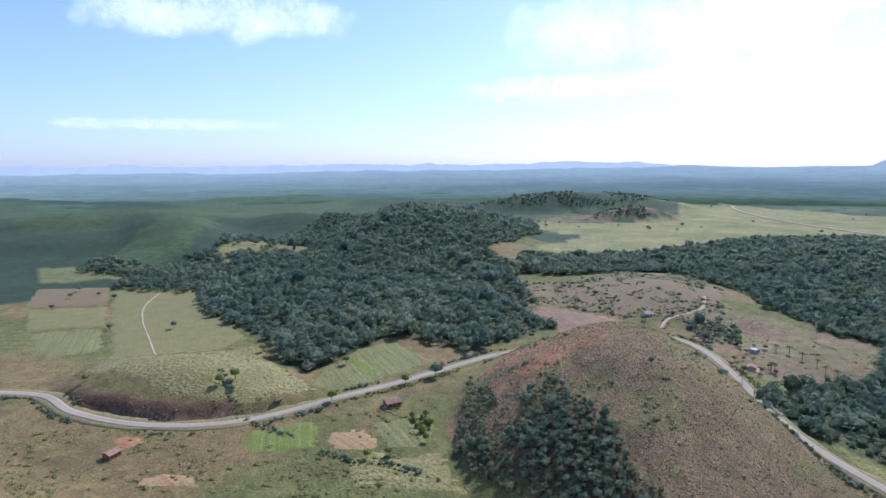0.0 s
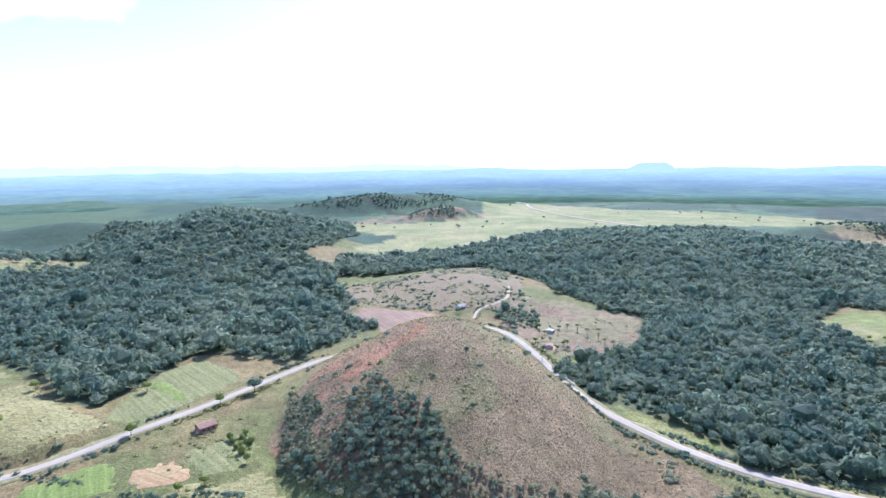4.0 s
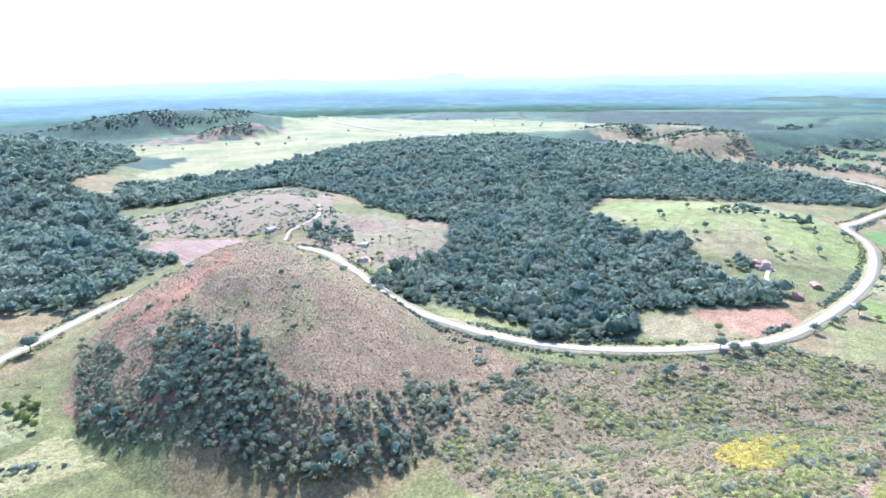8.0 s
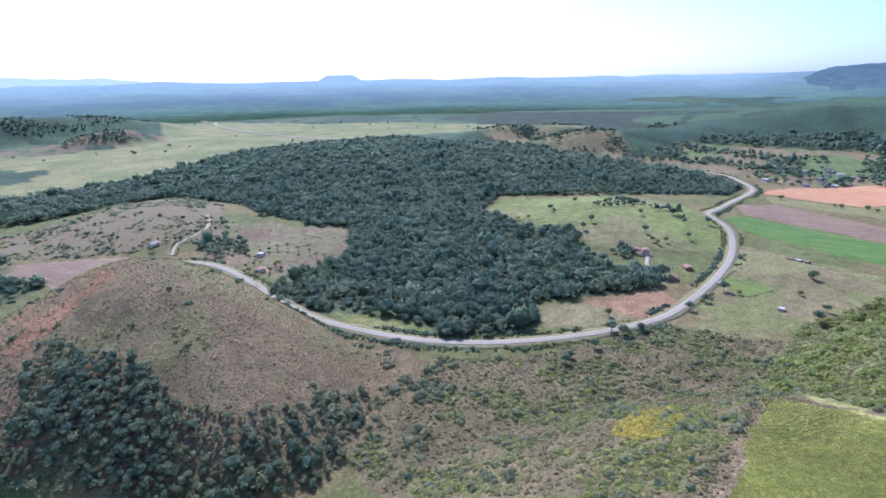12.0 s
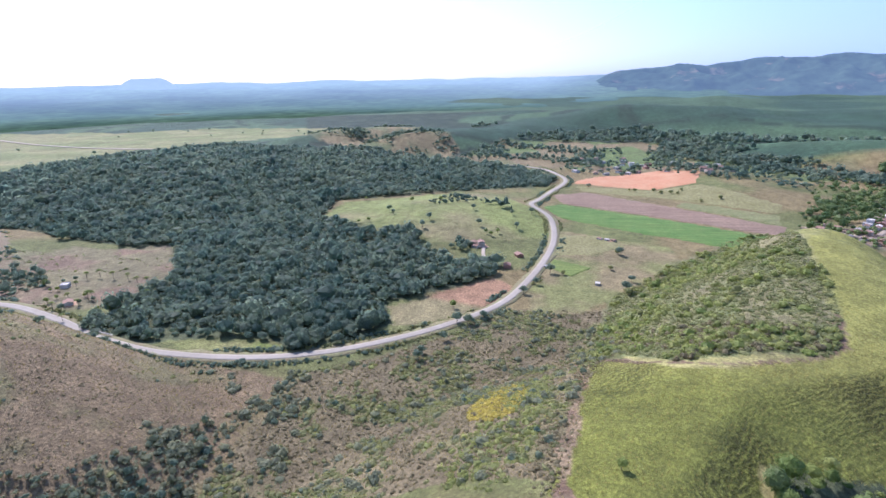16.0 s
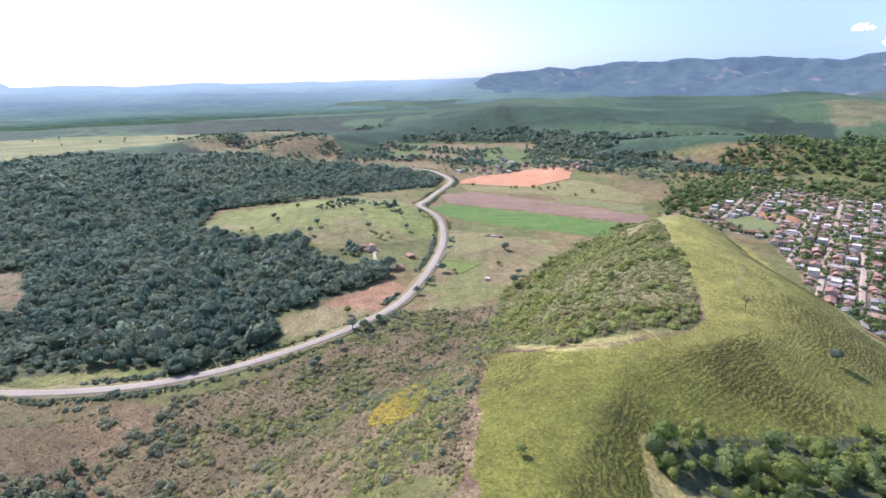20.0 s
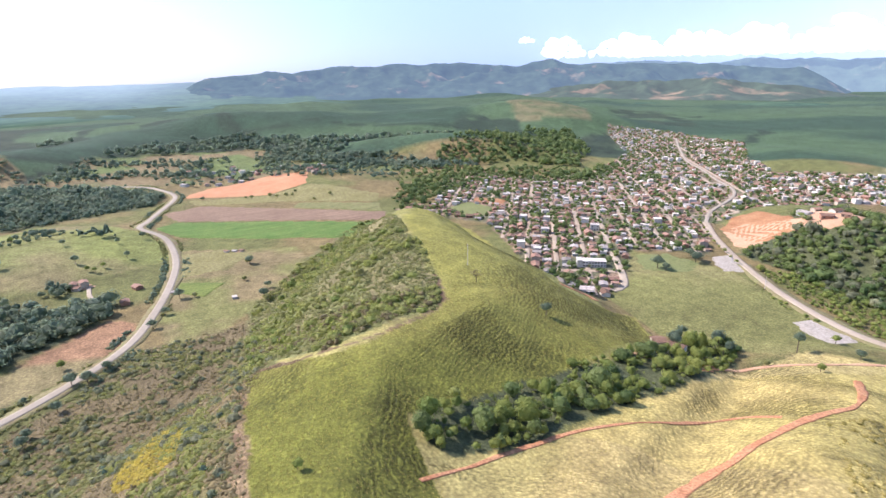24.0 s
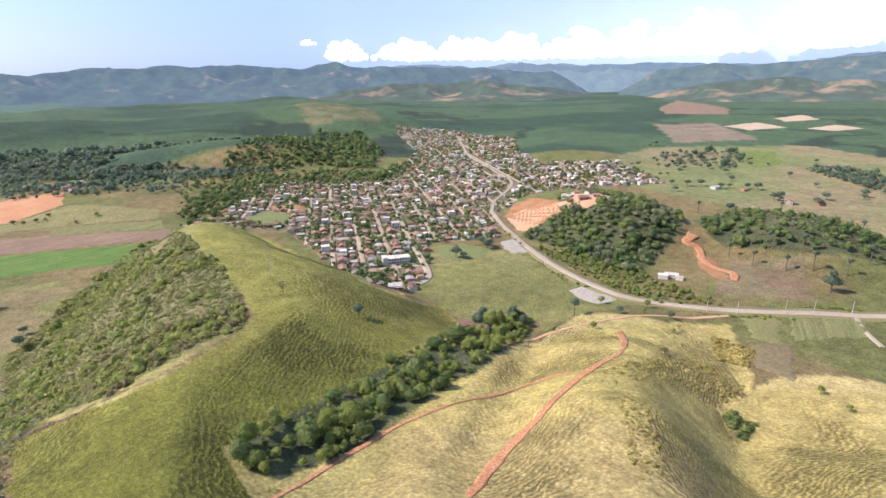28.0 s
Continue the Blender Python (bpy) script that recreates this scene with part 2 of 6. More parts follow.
def way_off(x, y, pts):
    """How far places lie from a line."""
    best = np.full(np.shape(x), 1e9)
    for (x0, y0), (x1, y1) in zip(pts, pts[1:]):
        ex, ey = x1 - x0, y1 - y0
        t = np.clip(((x - x0) * ex + (y - y0) * ey) / (ex * ex + ey * ey), 0, 1)
        best = np.minimum(best, np.hypot(x - x0 - t * ex, y - y0 - t * ey))
    return best


def inside(poly, x, y):
    """Which of the places lie inside a polygon."""
    hit = np.zeros(np.shape(x), bool)
    for (x0, y0), (x1, y1) in zip(poly, poly[1:] + poly[:1]):
        if y0 != y1:
            hit ^= ((y0 > y) != (y1 > y)) & (x < (x1 - x0) * (y - y0) / (y1 - y0) + x0)
    return hit


RIDGE = [(-260, 60, 64, 190), (-60, 10, 62, 160), (60, 10, 54, 130), (140, 8, 47, 118), (235, -50, 46, 112), (330, -60, 50, 108),
         (395, -62, 50, 84), (436, -74, 43, 66)]
SPUR = [(-60, 0, 62, 160), (40, -75, 50, 85), (100, -140, 38, 66), (145, -205, 21, 62), (185, -262, 6, 50)]
SPUR_SOUTH = [(-60, -20, 60, 150), (0, -120, 40, 90), (30, -190, 22, 80), (50, -260, 8, 70)]
GULLY = [(105, -22, 5, 30), (160, -56, 11, 46), (205, -112, 10, 50), (236, -170, 3, 40)]


WEST_SPUR = [(-720, 1290, 30, 160), (-600, 1060, 36, 120), (-575, 930, 26, 100), (-556, 810, 8, 70)]
BOWL = [(136, -192), (119, -172), (104, -160), (86, -138), (68, -116), (44, -118), (30, -170), (40, -240), (80, -262), (101, -246), (117, -238), (131, -218)]


def height(x, y):
    x, y = np.asarray(x, float), np.asarray(y, float)
    r, az = np.hypot(x, y), np.degrees(np.arctan2(x, y))
    hills = np.stack([spine(x, y, RIDGE, 1.5 - 0.26 * smooth(190, 270, x) - 0.08 * smooth(300, 360, x)), spine(x, y, SPUR), spine(x, y, SPUR_SOUTH)])
    z = (hills ** 5).sum(0) ** 0.2
    z = z - spine(x, y, GULLY) * smooth(0, 12, z)
    z = z + dome(x, y, 80, 304, 98, 152, 45.5) + dome(x, y, 104, 345, 58, 116, 10)               # the brown hill
    bowl = inside(BOWL, x, y) * way_off(x, y, BOWL + BOWL[:1])      # the steep hollow in the spur's side
    z = z - np.minimum(5.0 * smooth(0, 26, bowl), 0.7 * np.maximum(z - 3, 0))
    bank = mound(x, y, -207, 349, 112, 66, -14, 17)              # the mound behind the cutting
    z = z + bank * smooth(4.5, 13.0, way_off(x, y, CUT_LINE))
    z = z + mound(x, y, 525, 262, 150, 120, -40, 13)            # the green knoll
    z = z + mound(x, y, 335, -440, 105, 85, 30, 26)             # the wooded hill by the town
    z = z + mound(x, y, 425, -480, 90, 95, 20, 18)
    z = z + mound(x, y, 200, -520, 120, 85, -20, 22)            # the hill with tall trees
    z = z + mound(x, y, 200, 640, 120, 150, 0, 12)
    z = z + mound(x, y, -101, 1176, 260, 480, 6, 54)             # the forest's dome
    z = z + mound(x, y, -467, 950, 130, 200, 30, 20)
    z = z + mound(x, y, -760, 1060, 260, 190, 20, 26) + mound(x, y, -1001, 1434, 360, 260, 20, 26) + mound(x, y, -517, 1388, 210, 160, 0, 22)
    z = z + spine(x, y, WEST_SPUR)
    z = z + mound(x, y, 640, 780, 420, 330, -30, 16)
    z = z + mound(x, y, 1190, 800, 330, 110, -38, 26) + mound(x, y, 985, 590, 150, 80, -50, 18)   # dry hills beyond the loop
    z = z + mound(x, y, 830, -10, 190, 110, 30, 12)
    z = z + mound(x, y, 1120, 520, 260, 130, -20, 32)
    z = z + mound(x, y, 1060, -260, 300, 120, 60, 42)           # the wooded rise north of the town
    z = z + mound(x, y, 760, -830, 220, 130, -30, 16)
    z = z + mound(x, y, 330, 1900, 520, 170, 10, 60) + mound(x, y, 430, 1550, 160, 90, 10, 34)
    # rolling plantations
    roll = smooth(1000, 1500, r) * np.clip(smooth(58, 74, az) * (1 - smooth(118, 128, az)) + 0.62 * (1 - smooth(-8, 2, az)), 0, 1)
    z = z + roll * (1 - 0.6 * smooth(1750, 2400, r)) * (125 * (fbm(x, y, 560, 11, 2) - 0.4).clip(0, 1) + 34 * value_noise(x, y, 230, 5) ** 1.5)
    far = smooth(2100, 2900, r)
    z = z + far * 12 * value_noise(x, y, 520, 21)
    rough = smooth(60, 200, r)
    z = z + rough * (6.0 * (fbm(x, y, 80, 31, 3) - 0.5) * smooth(2, 20, z) + 1.2 * (value_noise(x, y, 120, 41) - 0.5))
    return z


# ---- builders ----
def mesh_of(name, verts, faces, mats, smooth_shade=False, tint=None, picks=None):
    """A mesh from an array of places and one array of faces (or a list of such arrays)."""
    me = bpy.data.meshes.new(name)
    groups = faces if isinstance(faces, list) else [faces]
    loops = np.concatenate([f.ravel() for f in groups]).astype(np.int32)
    sizes = np.concatenate([np.full(len(f), f.shape[1]) for f in groups]).astype(np.int32)
    me.vertices.add(len(verts))
    me.vertices.foreach_set("co", np.asarray(verts, np.float32).ravel())
    me.loops.add(len(loops))
    me.loops.foreach_set("vertex_index", loops)
    me.polygons.add(len(sizes))
    me.polygons.foreach_set("loop_start", np.concatenate([[0], np.cumsum(sizes)[:-1]]).astype(np.int32))
    me.polygons.foreach_set("use_smooth", np.full(len(sizes), smooth_shade))
    for m in mats:
        me.materials.append(m)
    if picks is not None:
        me.polygons.foreach_set("material_index", np.asarray(picks, np.int32))
    if tint is not None:
        me.attributes.new("tint", "FLOAT", "POINT").data.foreach_set("value", np.asarray(tint, np.float32))
    me.update(calc_edges=True)
    return me


def part(name, bm, mat, parent, label=""):
    """One mesh object out of a bmesh, under its thing."""
    me = bpy.data.meshes.new(name)
    bm.to_mesh(me)
    bm.free()
    me.materials.append(mat)
    ob = new(name, me)
    ob.parent = parent
    return tagged(ob, label)


def box(bm, x0, y0, z0, x1, y1, z1):
    m = Matrix.LocRotScale(((x0 + x1) / 2, (y0 + y1) / 2, (z0 + z1) / 2), None, (x1 - x0, y1 - y0, z1 - z0))
    return bmesh.ops.create_cube(bm, size=1.0, matrix=m)["verts"]


def curve_points(pts, step=6.0):
    """A smooth line through the points, at even steps."""
    p = [np.array(q, float) for q in pts]
    p = [2 * p[0] - p[1]] + p + [2 * p[-1] - p[-2]]
    out = []
    for a, b, c, d in zip(p, p[1:], p[2:], p[3:]):
        n = max(2, int(np.linalg.norm(c - b) / step))
        for k in range(n):
            t = k / n
            out.append(0.5 * (2 * b + (c - a) * t + (2 * a - 5 * b + 4 * c - d) * t * t + (3 * b - a - 3 * c + d) * t ** 3))
    return np.array(out + [p[-2]])


def strip(name, pts, width, lift, mat, label, category, step=6.0, wobble=0.0):
    """A road or track laid on the land, with a small drop at its edges."""
    line = curve_points(pts, step)
    way = np.gradient(line, axis=0)
    way /= np.linalg.norm(way, axis=1, keepdims=True) + 1e-9
    side = np.stack([-way[:, 1], way[:, 0]], 1)
    ragged = min(wobble, 1.0) * 0.7
    half = np.stack([width / 2 * (1 + wobble * (value_noise(line[:, 0], line[:, 1], 12, 7) - 0.5) + ragged * (fbm(line[:, 0], line[:, 1], 4.5, seed, 2) - 0.5)) for seed in (8, 18)], 1)
    half = half[:, [0, 0, 0, 0, 1, 1, 1]]
    offs = np.array([-1.04, -1, -0.5, 0, 0.5, 1, 1.04])
    p = line[:, None] + side[:, None] * (offs[None, :] * half)[..., None]
    z = height(p[..., 0], p[..., 1])
    r = np.hypot(p[..., 0], p[..., 1])
    mid = z[:, 3:4]
    z = np.maximum(0.5 * z + 0.5 * mid, z) + lift * 0.6 + r * 0.0005
    z[:, [0, -1]] -= lift * 0.6 + 0.35
    n, k = len(line), len(offs)
    i = np.arange((n - 1) * k).reshape(n - 1, k)[:, :-1].ravel()
    faces = np.stack([i, i + k, i + k + 1, i + 1], 1)[:, ::-1]
    me = mesh_of(name, np.concatenate([p, z[..., None]], 2).reshape(-1, 3), faces, [mat], True)
    return tagged(new(name, me), label, category, kind="structure")


def sheet(name, poly, lift, mat, label, category, step=9.0, wave=2.0, furrow=None, deep=0.0):
    """A field laid on the land inside a polygon, with an uneven edge."""
    edge = []
    for (x0, y0), (x1, y1) in zip(poly, poly[1:] + poly[:1]):
        n = max(1, int(math.hypot(x1 - x0, y1 - y0) / step))
        edge += [(x0 + (x1 - x0) * k / n, y0 + (y1 - y0) * k / n) for k in range(n)]
    e = np.array(edge, float)
    e[:, 0] += wave * (value_noise(e[:, 0], e[:, 1], 14, 3) - 0.5) * 2
    e[:, 1] += wave * (value_noise(e[:, 0], e[:, 1], 14, 4) - 0.5) * 2
    lo, hi = e.min(0), e.max(0)
    gx, gy = np.meshgrid(np.arange(lo[0], hi[0], step), np.arange(lo[1], hi[1], step))
    g = np.stack([gx.ravel(), gy.ravel()], 1)
    g = g[inside([tuple(q) for q in e], g[:, 0], g[:, 1])]
    pts = [Vector(q) for q in np.concatenate([e, g])]
    ring = [(k, (k + 1) % len(e)) for k in range(len(e))]
    v, _, f, _, _, _ = mathutils.geometry.delaunay_2d_cdt(pts, ring, [], 1, 1e-4)
    v = np.array([tuple(q) for q in v])
    z = height(v[:, 0], v[:, 1]) + lift * 0.5 + np.hypot(v[:, 0], v[:, 1]) * 0.00035
    f = np.array([q for q in f if len(q) == 3])
    # the rim sinks into the land, so that no gap shows under it
    rim = {(round(a, 2), round(b, 2)) for a, b in e.tolist()}
    z[[k for k, (a, b) in enumerate(v.tolist()) if (round(a, 2), round(b, 2)) in rim]] -= lift * 0.5 + 0.45
    me = mesh_of(name, np.c_[v, z], f, [mat], True)
    return tagged(new(name, me), label, category, kind="structure")


def ball(level):
    bm = bmesh.new()
    bmesh.ops.create_icosphere(bm, subdivisions=level, radius=1.0)
    v = np.array([q.co[:] for q in bm.verts])
    f = np.array([[w.index for w in q.verts] for q in bm.faces])
    bm.free()
    return v, f


def crown(rng, level, clumps, tall=1.0, rag=0.35, size=0.17):
    """A crown about 2 wide standing on z = 0: lumps with ragged sprays of leaves standing out of them."""
    v, f = ball(level)
    lumps = rng.normal(size=(9, 3))
    lumps /= np.linalg.norm(lumps, axis=1, keepdims=True)
    swell = np.max(np.exp(-5 * (1 - v @ lumps.T)) * rng.uniform(0.5, 1.0, 9), axis=1)
    r = 0.56 + rag * 0.8 * swell + rng.uniform(-0.07, 0.07, len(v))
    v = v * r[:, None]
    v[:, 2] = np.where(v[:, 2] < 0, v[:, 2] * 0.55, v[:, 2]) * tall
    d = rng.normal(size=(clumps, 3))
    d[:, 2] = np.abs(d[:, 2]) * 0.9 - 0.25
    d /= np.linalg.norm(d, axis=1, keepdims=True)
    reach = 0.62 + rag * np.max(np.exp(-5 * (1 - d @ lumps.T)), axis=1) * rng.uniform(0.45, 1.1, clumps)
    c = d * reach[:, None]
    c[:, 2] = np.where(c[:, 2] < 0, c[:, 2] * 0.55, c[:, 2]) * tall
    a, b = rng.normal(size=(clumps, 3)), rng.normal(size=(clumps, 3))
    # sprays lie along the crown's surface, tilted a little each its own way
    a = a - d * np.sum(a * d, axis=1, keepdims=True)
    a /= np.linalg.norm(a, axis=1, keepdims=True)
    b = np.cross(d, a) + d * rng.uniform(-0.45, 0.45, (clumps, 1))
    a = a + d * rng.uniform(-0.5, 0.5, (clumps, 1))
    a /= np.linalg.norm(a, axis=1, keepdims=True)
    b /= np.linalg.norm(b, axis=1, keepdims=True)
    s = rng.uniform(0.6, 1.3, (clumps, 1)) * size
    q = np.stack([c - a * s, c + b * s * 0.8, c + a * s], 1).reshape(-1, 3)
    tri = np.arange(len(v), len(v) + 3 * clumps).reshape(-1, 3)
    v = np.concatenate([v, q])
    v[:, 2] += 0.5 * tall
    return v, np.concatenate([f, tri])


def crowd(name, kinds, places, sizes, mat, label, category, seed=0, squash=0.25, lo=0.0, hi=1.0, tones=None):
    """Very many plants as one object: each a turned and stretched copy of one of the kinds."""
    rng = np.random.default_rng(seed)
    pick = rng.integers(0, len(kinds), len(places))
    vs, fs, ts, base = [], [], [], 0
    for k, (v, f) in enumerate(kinds):
        w = np.where(pick == k)[0]
        if not len(w):
            continue
        a = rng.uniform(0, 2 * np.pi, len(w))
        c, s = np.cos(a), np.sin(a)
        st = 1 + rng.uniform(-squash, squash, (len(w), 3))
        p = v[None] * st[:, None] * sizes[w][:, None, None]
        p = np.stack([p[..., 0] * c[:, None] - p[..., 1] * s[:, None], p[..., 0] * s[:, None] + p[..., 1] * c[:, None], p[..., 2]], 2)
        p += places[w][:, None]
        vs.append(p.reshape(-1, 3))
        fs.append((f[None] + (base + np.arange(len(w)) * len(v))[:, None, None]).reshape(-1, 3))
        ts.append(np.repeat(rng.uniform(lo, hi, len(w)) if tones is None else tones[w], len(v)))
        base += len(w) * len(v)
    me = mesh_of(name, np.concatenate(vs), np.concatenate(fs), [mat], False, np.concatenate(ts))
    return tagged(new(name, me), label, category, kind="stuff")


def sow(poly, spacing, seed, keep=None, jitter=0.42):
    """Places on an uneven grid inside a polygon, on the land."""
    rng = np.random.default_rng(seed)
    p = np.array(poly, float)
    lo, hi = p.min(0), p.max(0)
    gx, gy = np.meshgrid(np.arange(lo[0], hi[0], spacing), np.arange(lo[1], hi[1], spacing))
    gx[::2] += spacing / 2
    g = np.stack([gx.ravel(), gy.ravel()], 1) + rng.uniform(-jitter, jitter, (gx.size, 2)) * spacing
    ok = inside(poly, g[:, 0] + 6 * (value_noise(g[:, 0], g[:, 1], 25, 91) - 0.5), g[:, 1] + 6 * (value_noise(g[:, 0], g[:, 1], 25, 92) - 0.5))
    if keep is not None:
        ok &= keep(g[:, 0], g[:, 1], rng)
    g = g[ok]
    return np.c_[g, height(g[:, 0], g[:, 1])]


# places of single trees, houses and tracks
PINK_FIELD = [(50, 543), (69, 577), (110, 547), (142, 519), (73, 368), (72, 502)]
WEST_TREES = [(-292, 483), (-460, 611), (-429, 595), (-502, 634), (-467, 547), (-353, 478), (-488, 601), (-48, 264), (-59, 261), (-30, 280), (-52, 359), (-96, 328), (-269, 336), (-168, 323), (-161, 331), (-179, 420), (-103, 394)]
BANANA_GROVE = [(-44, 310), (-31, 314), (-24, 293), (-35, 286)]
FIELD_PATH = [(-401, 652), (-376, 571), (-342, 512), (-296, 450), (-252, 391)]
WEST_HOUSE = [(-56, 325)]
WEST_HUT = [(-195, 256)]
RED_GASH = [(-207, 272), (-200, 278), (-186, 272), (-187, 267), (-194, 263), (-202, 266)]
GLADE_HOUSES = [(165, 534), (220, 435), (200, 397), (215, 354)]
GLADE_CLUMP = [(185, 478), (202, 509), (227, 517), (231, 477), (217, 453), (190, 453)]
GLADE_TRACK = [(167, 499), (182, 522), (210, 538), (227, 555), (242, 590)]
PALM_ROW = [(245, 431), (247, 417), (250, 404), (248, 390), (250, 381), (181, 371), (201, 387), (214, 393)]
KNOLL_TREES = [(484, 300), (491, 309), (476, 252), (455, 249), (527, 225), (538, 185), (485, 201), (558, 169), (501, 167), (541, 309), (548, 275), (469, 182), (471, 188), (479, 179), (565, 390), (449, 321), (455, 312)]
KNOLL_HEDGE = [(541, 286), (618, 291), (582, 249), (580, 221), (569, 191), (555, 189), (556, 238), (522, 272)]
DARK_GROVE = [(424, 210), (439, 210), (448, 198), (428, 186), (418, 194)]
KNOLL_HOUSES = [(443, 189), (442, 181), (436, 184), (428, 140), (398, 140)]
KNOLL_PATH = [(439, 177), (420, 170), (406, 161)]
ORANGE_TREE = [(305, 145)]
ROADSIDE_TREES = [(260, 130), (233, 133), (286, 126), (298, 120), (240, 134), (285, 133), (382, 44), (402, 43), (398, 104), (464, 62), (745, 147), (370, 107), (349, 110)]
EAST_HOUSES = [(410, 110), (387, 65), (505, 86), (504, 79), (504, 73)]
EAST_BUSHES = [(466, 64), (398, 94), (423, 62), (744, 93), (740, 86), (738, 54), (735, 34), (749, 30), (747, 63), (703, 6), (715, -15), (737, 42)]
SETTLE = [(863, 226), (997, 217), (996, 156), (1015, 63), (960, -34), (794, -31), (827, 13), (877, 79), (849, 159)]
YELLOW_BLOOM = [(162, 71), (195, 80), (212, 74), (199, 59), (175, 52), (160, 54), (152, 59)]
PASTURE_TREES = [(238, -109), (263, -79), (214, -247), (195, -267), (174, -289), (206, -220), (185, -230), (217, -276), (195, -295), (199, -193), (89, -203), (135, -220), (162, -279)]
CREST_TREES = [(375, 41), (427, 25), (406, 9), (296, -19), (221, -14), (314, 27), (285, 3)]
PYLON = [(287, -81)]
POLES = [(157, -336), (140, -363), (129, -377), (114, -394), (171, -325)]
RED_TRACK = [(98, -74), (115, -104), (121, -126), (130, -150), (137, -176), (141, -195), (152, -214), (171, -236)]
BOWL_FACE = [(132, -170), (132, -190), (134, -218), (130, -255), (118, -266), (106, -251), (102, -226), (112, -213), (118, -200), (105, -159), (86, -142), (65, -119), (69, -109), (90, -130)]
FARM_GLADE = [(225, 535), (287, 540), (303, 473), (311, 433), (280, 384), (228, 361), (198, 381), (184, 414), (189, 477)]
RED_TRACK_B = [(133, -37), (140, -54), (147, -79), (150, -105), (151, -123), (155, -153), (142, -163)]
RED_TRACK_C = [(214, -143), (202, -165), (207, -208), (194, -241), (190, -262), (178, -292), (159, -330)]
RIDGE_TRACK = [(228, 38), (209, 17), (204, -3), (210, -23), (221, -40), (233, -52), (250, -56), (273, -57)]
RED_SPOT = [(207, -169), (213, -191), (209, -198), (196, -177), (198, -165)]
RED_CUT = [(248, -436), (238, -433), (215, -416), (195, -400), (195, -384), (225, -403), (244, -424)]
EARTH_TERRACE = [(432, -379), (445, -410), (403, -421), (363, -445), (347, -441), (350, -413), (378, -399), (374, -369), (392, -359)]
SHED = [(222, -363)]
SCHOOL = [(378, -213)]
HILL_GREEN = [(341, -333), (316, -347), (245, -354), (182, -344), (166, -343), (202, -309), (261, -313), (322, -325)]
TALL_TREES = [(220, -441), (198, -436), (175, -440), (160, -449), (137, -422), (140, -456), (135, -480), (219, -457), (200, -463), (176, -466)]
EAST_WOOD = [(973, -201), (1034, -279), (1259, -500), (1208, -594), (988, -534), (830, -426), (907, -355), (905, -275)]
BELT_WOOD = [(1198, 100), (1092, -61), (979, -193), (888, -269), (883, -197), (991, -52), (1075, 94)]
TOWN_EDGE_TREES = [(638, -89), (764, -125), (871, -211), (856, -334), (795, -407), (851, -530), (707, -399), (763, -296), (789, -229), (647, -139)]
SOUTH_TREES = [(354, -730), (342, -733), (300, -703), (303, -593), (413, -688), (433, -682), (402, -702), (375, -704), (263, -734), (303, -886), (242, -787), (511, -787), (699, -1008), (702, -1031)]
SOUTH_WOOD_A = [(587, -834), (620, -967), (550, -1064), (466, -980), (449, -860), (500, -800)]
SOUTH_WOOD_B = [(379, -946), (359, -994), (282, -979), (233, -826), (303, -886)]
SOUTH_FIELD = [(549, -1042), (502, -1116), (421, -984), (422, -893)]
SOUTH_CROP = [(156, -337), (140, -359), (120, -315), (135, -309)]
SOUTH_CROP_B = [(139, -360), (108, -395), (93, -365), (120, -327)]
SOUTH_PLOUGH = [(130, -301), (118, -325), (94, -273), (102, -275), (117, -277)]
SOUTH_TRACK = [(111, -392), (101, -375), (86, -358)]
CLEARINGS_A = [(831, -1527), (832, -1714), (700, -1612), (729, -1479)]
CLEARINGS_B = [(867, -1883), (872, -2098), (750, -1925), (784, -1783)]
CLEARINGS_C = [(652, -1616), (651, -1783), (560, -1713), (591, -1594)]
FAR_PLOUGH = [(1346, -1972), (1701, -2652), (1197, -2222), (1051, -1956), (1217, -1836)]
GULLY_WOOD = [(155, -23), (142, -25), (138, -32), (140, -47), (143, -64), (154, -78), (160, -102), (176, -143), (200, -179), (210, -202), (228, -223), (251, -209), (213, -143), (196, -106), (177, -71), (168, -49), (161, -30)]
HILL_THICKET = [(-6, 371), (10, 356), (21, 326), (25, 285), (46, 287), (47, 264), (62, 237), (62, 215), (75, 199), (95, 193), (114, 187), (142, 190), (137, 177), (106, 160), (86, 155), (63, 164), (43, 177), (25, 201), (10, 223), (-13, 265)]
HILL_CORE = [(22, 251), (46, 267), (59, 237), (61, 212), (54, 191), (42, 184), (26, 203), (14, 228)]
HILL_GASH = [(-5, 367), (11, 375), (26, 346), (46, 325), (47, 309), (34, 304), (26, 292), (22, 270), (14, 256), (4, 255), (1, 278), (11, 291), (6, 317), (-3, 336)]
GARDEN_BELT = [(915, -145), (963, -217), (843, -291), (823, -400), (740, -418), (700, -339), (754, -275), (750, -217), (670, -144), (431, -71), (680, -90)]
GARDEN_BELT_B = [(1038, 78), (1008, 7), (1009, -136), (915, -145), (789, -109), (813, -27), (843, 45), (913, 78)]
GREEN_FLANK = [(157, 32), (228, 38), (212, 18), (199, 3), (203, -16), (230, -51), (239, -56), (267, -60), (392, -59), (569, -131), (511, -148), (412, -154), (303, -142), (285, -157), (284, -192), (246, -182), (196, -106), (177, -71), (168, -49), (161, -30), (155, -22), (135, -24), (60, -30), (50, 24), (110, 27)]
SPUR_GRASS = [(134, -24), (134, -37), (143, -64), (160, -102), (192, -172), (201, -197), (188, -211), (185, -235), (170, -291), (150, -320), (105, -252), (93, -263), (64, -291), (35, -189), (90, -82)]
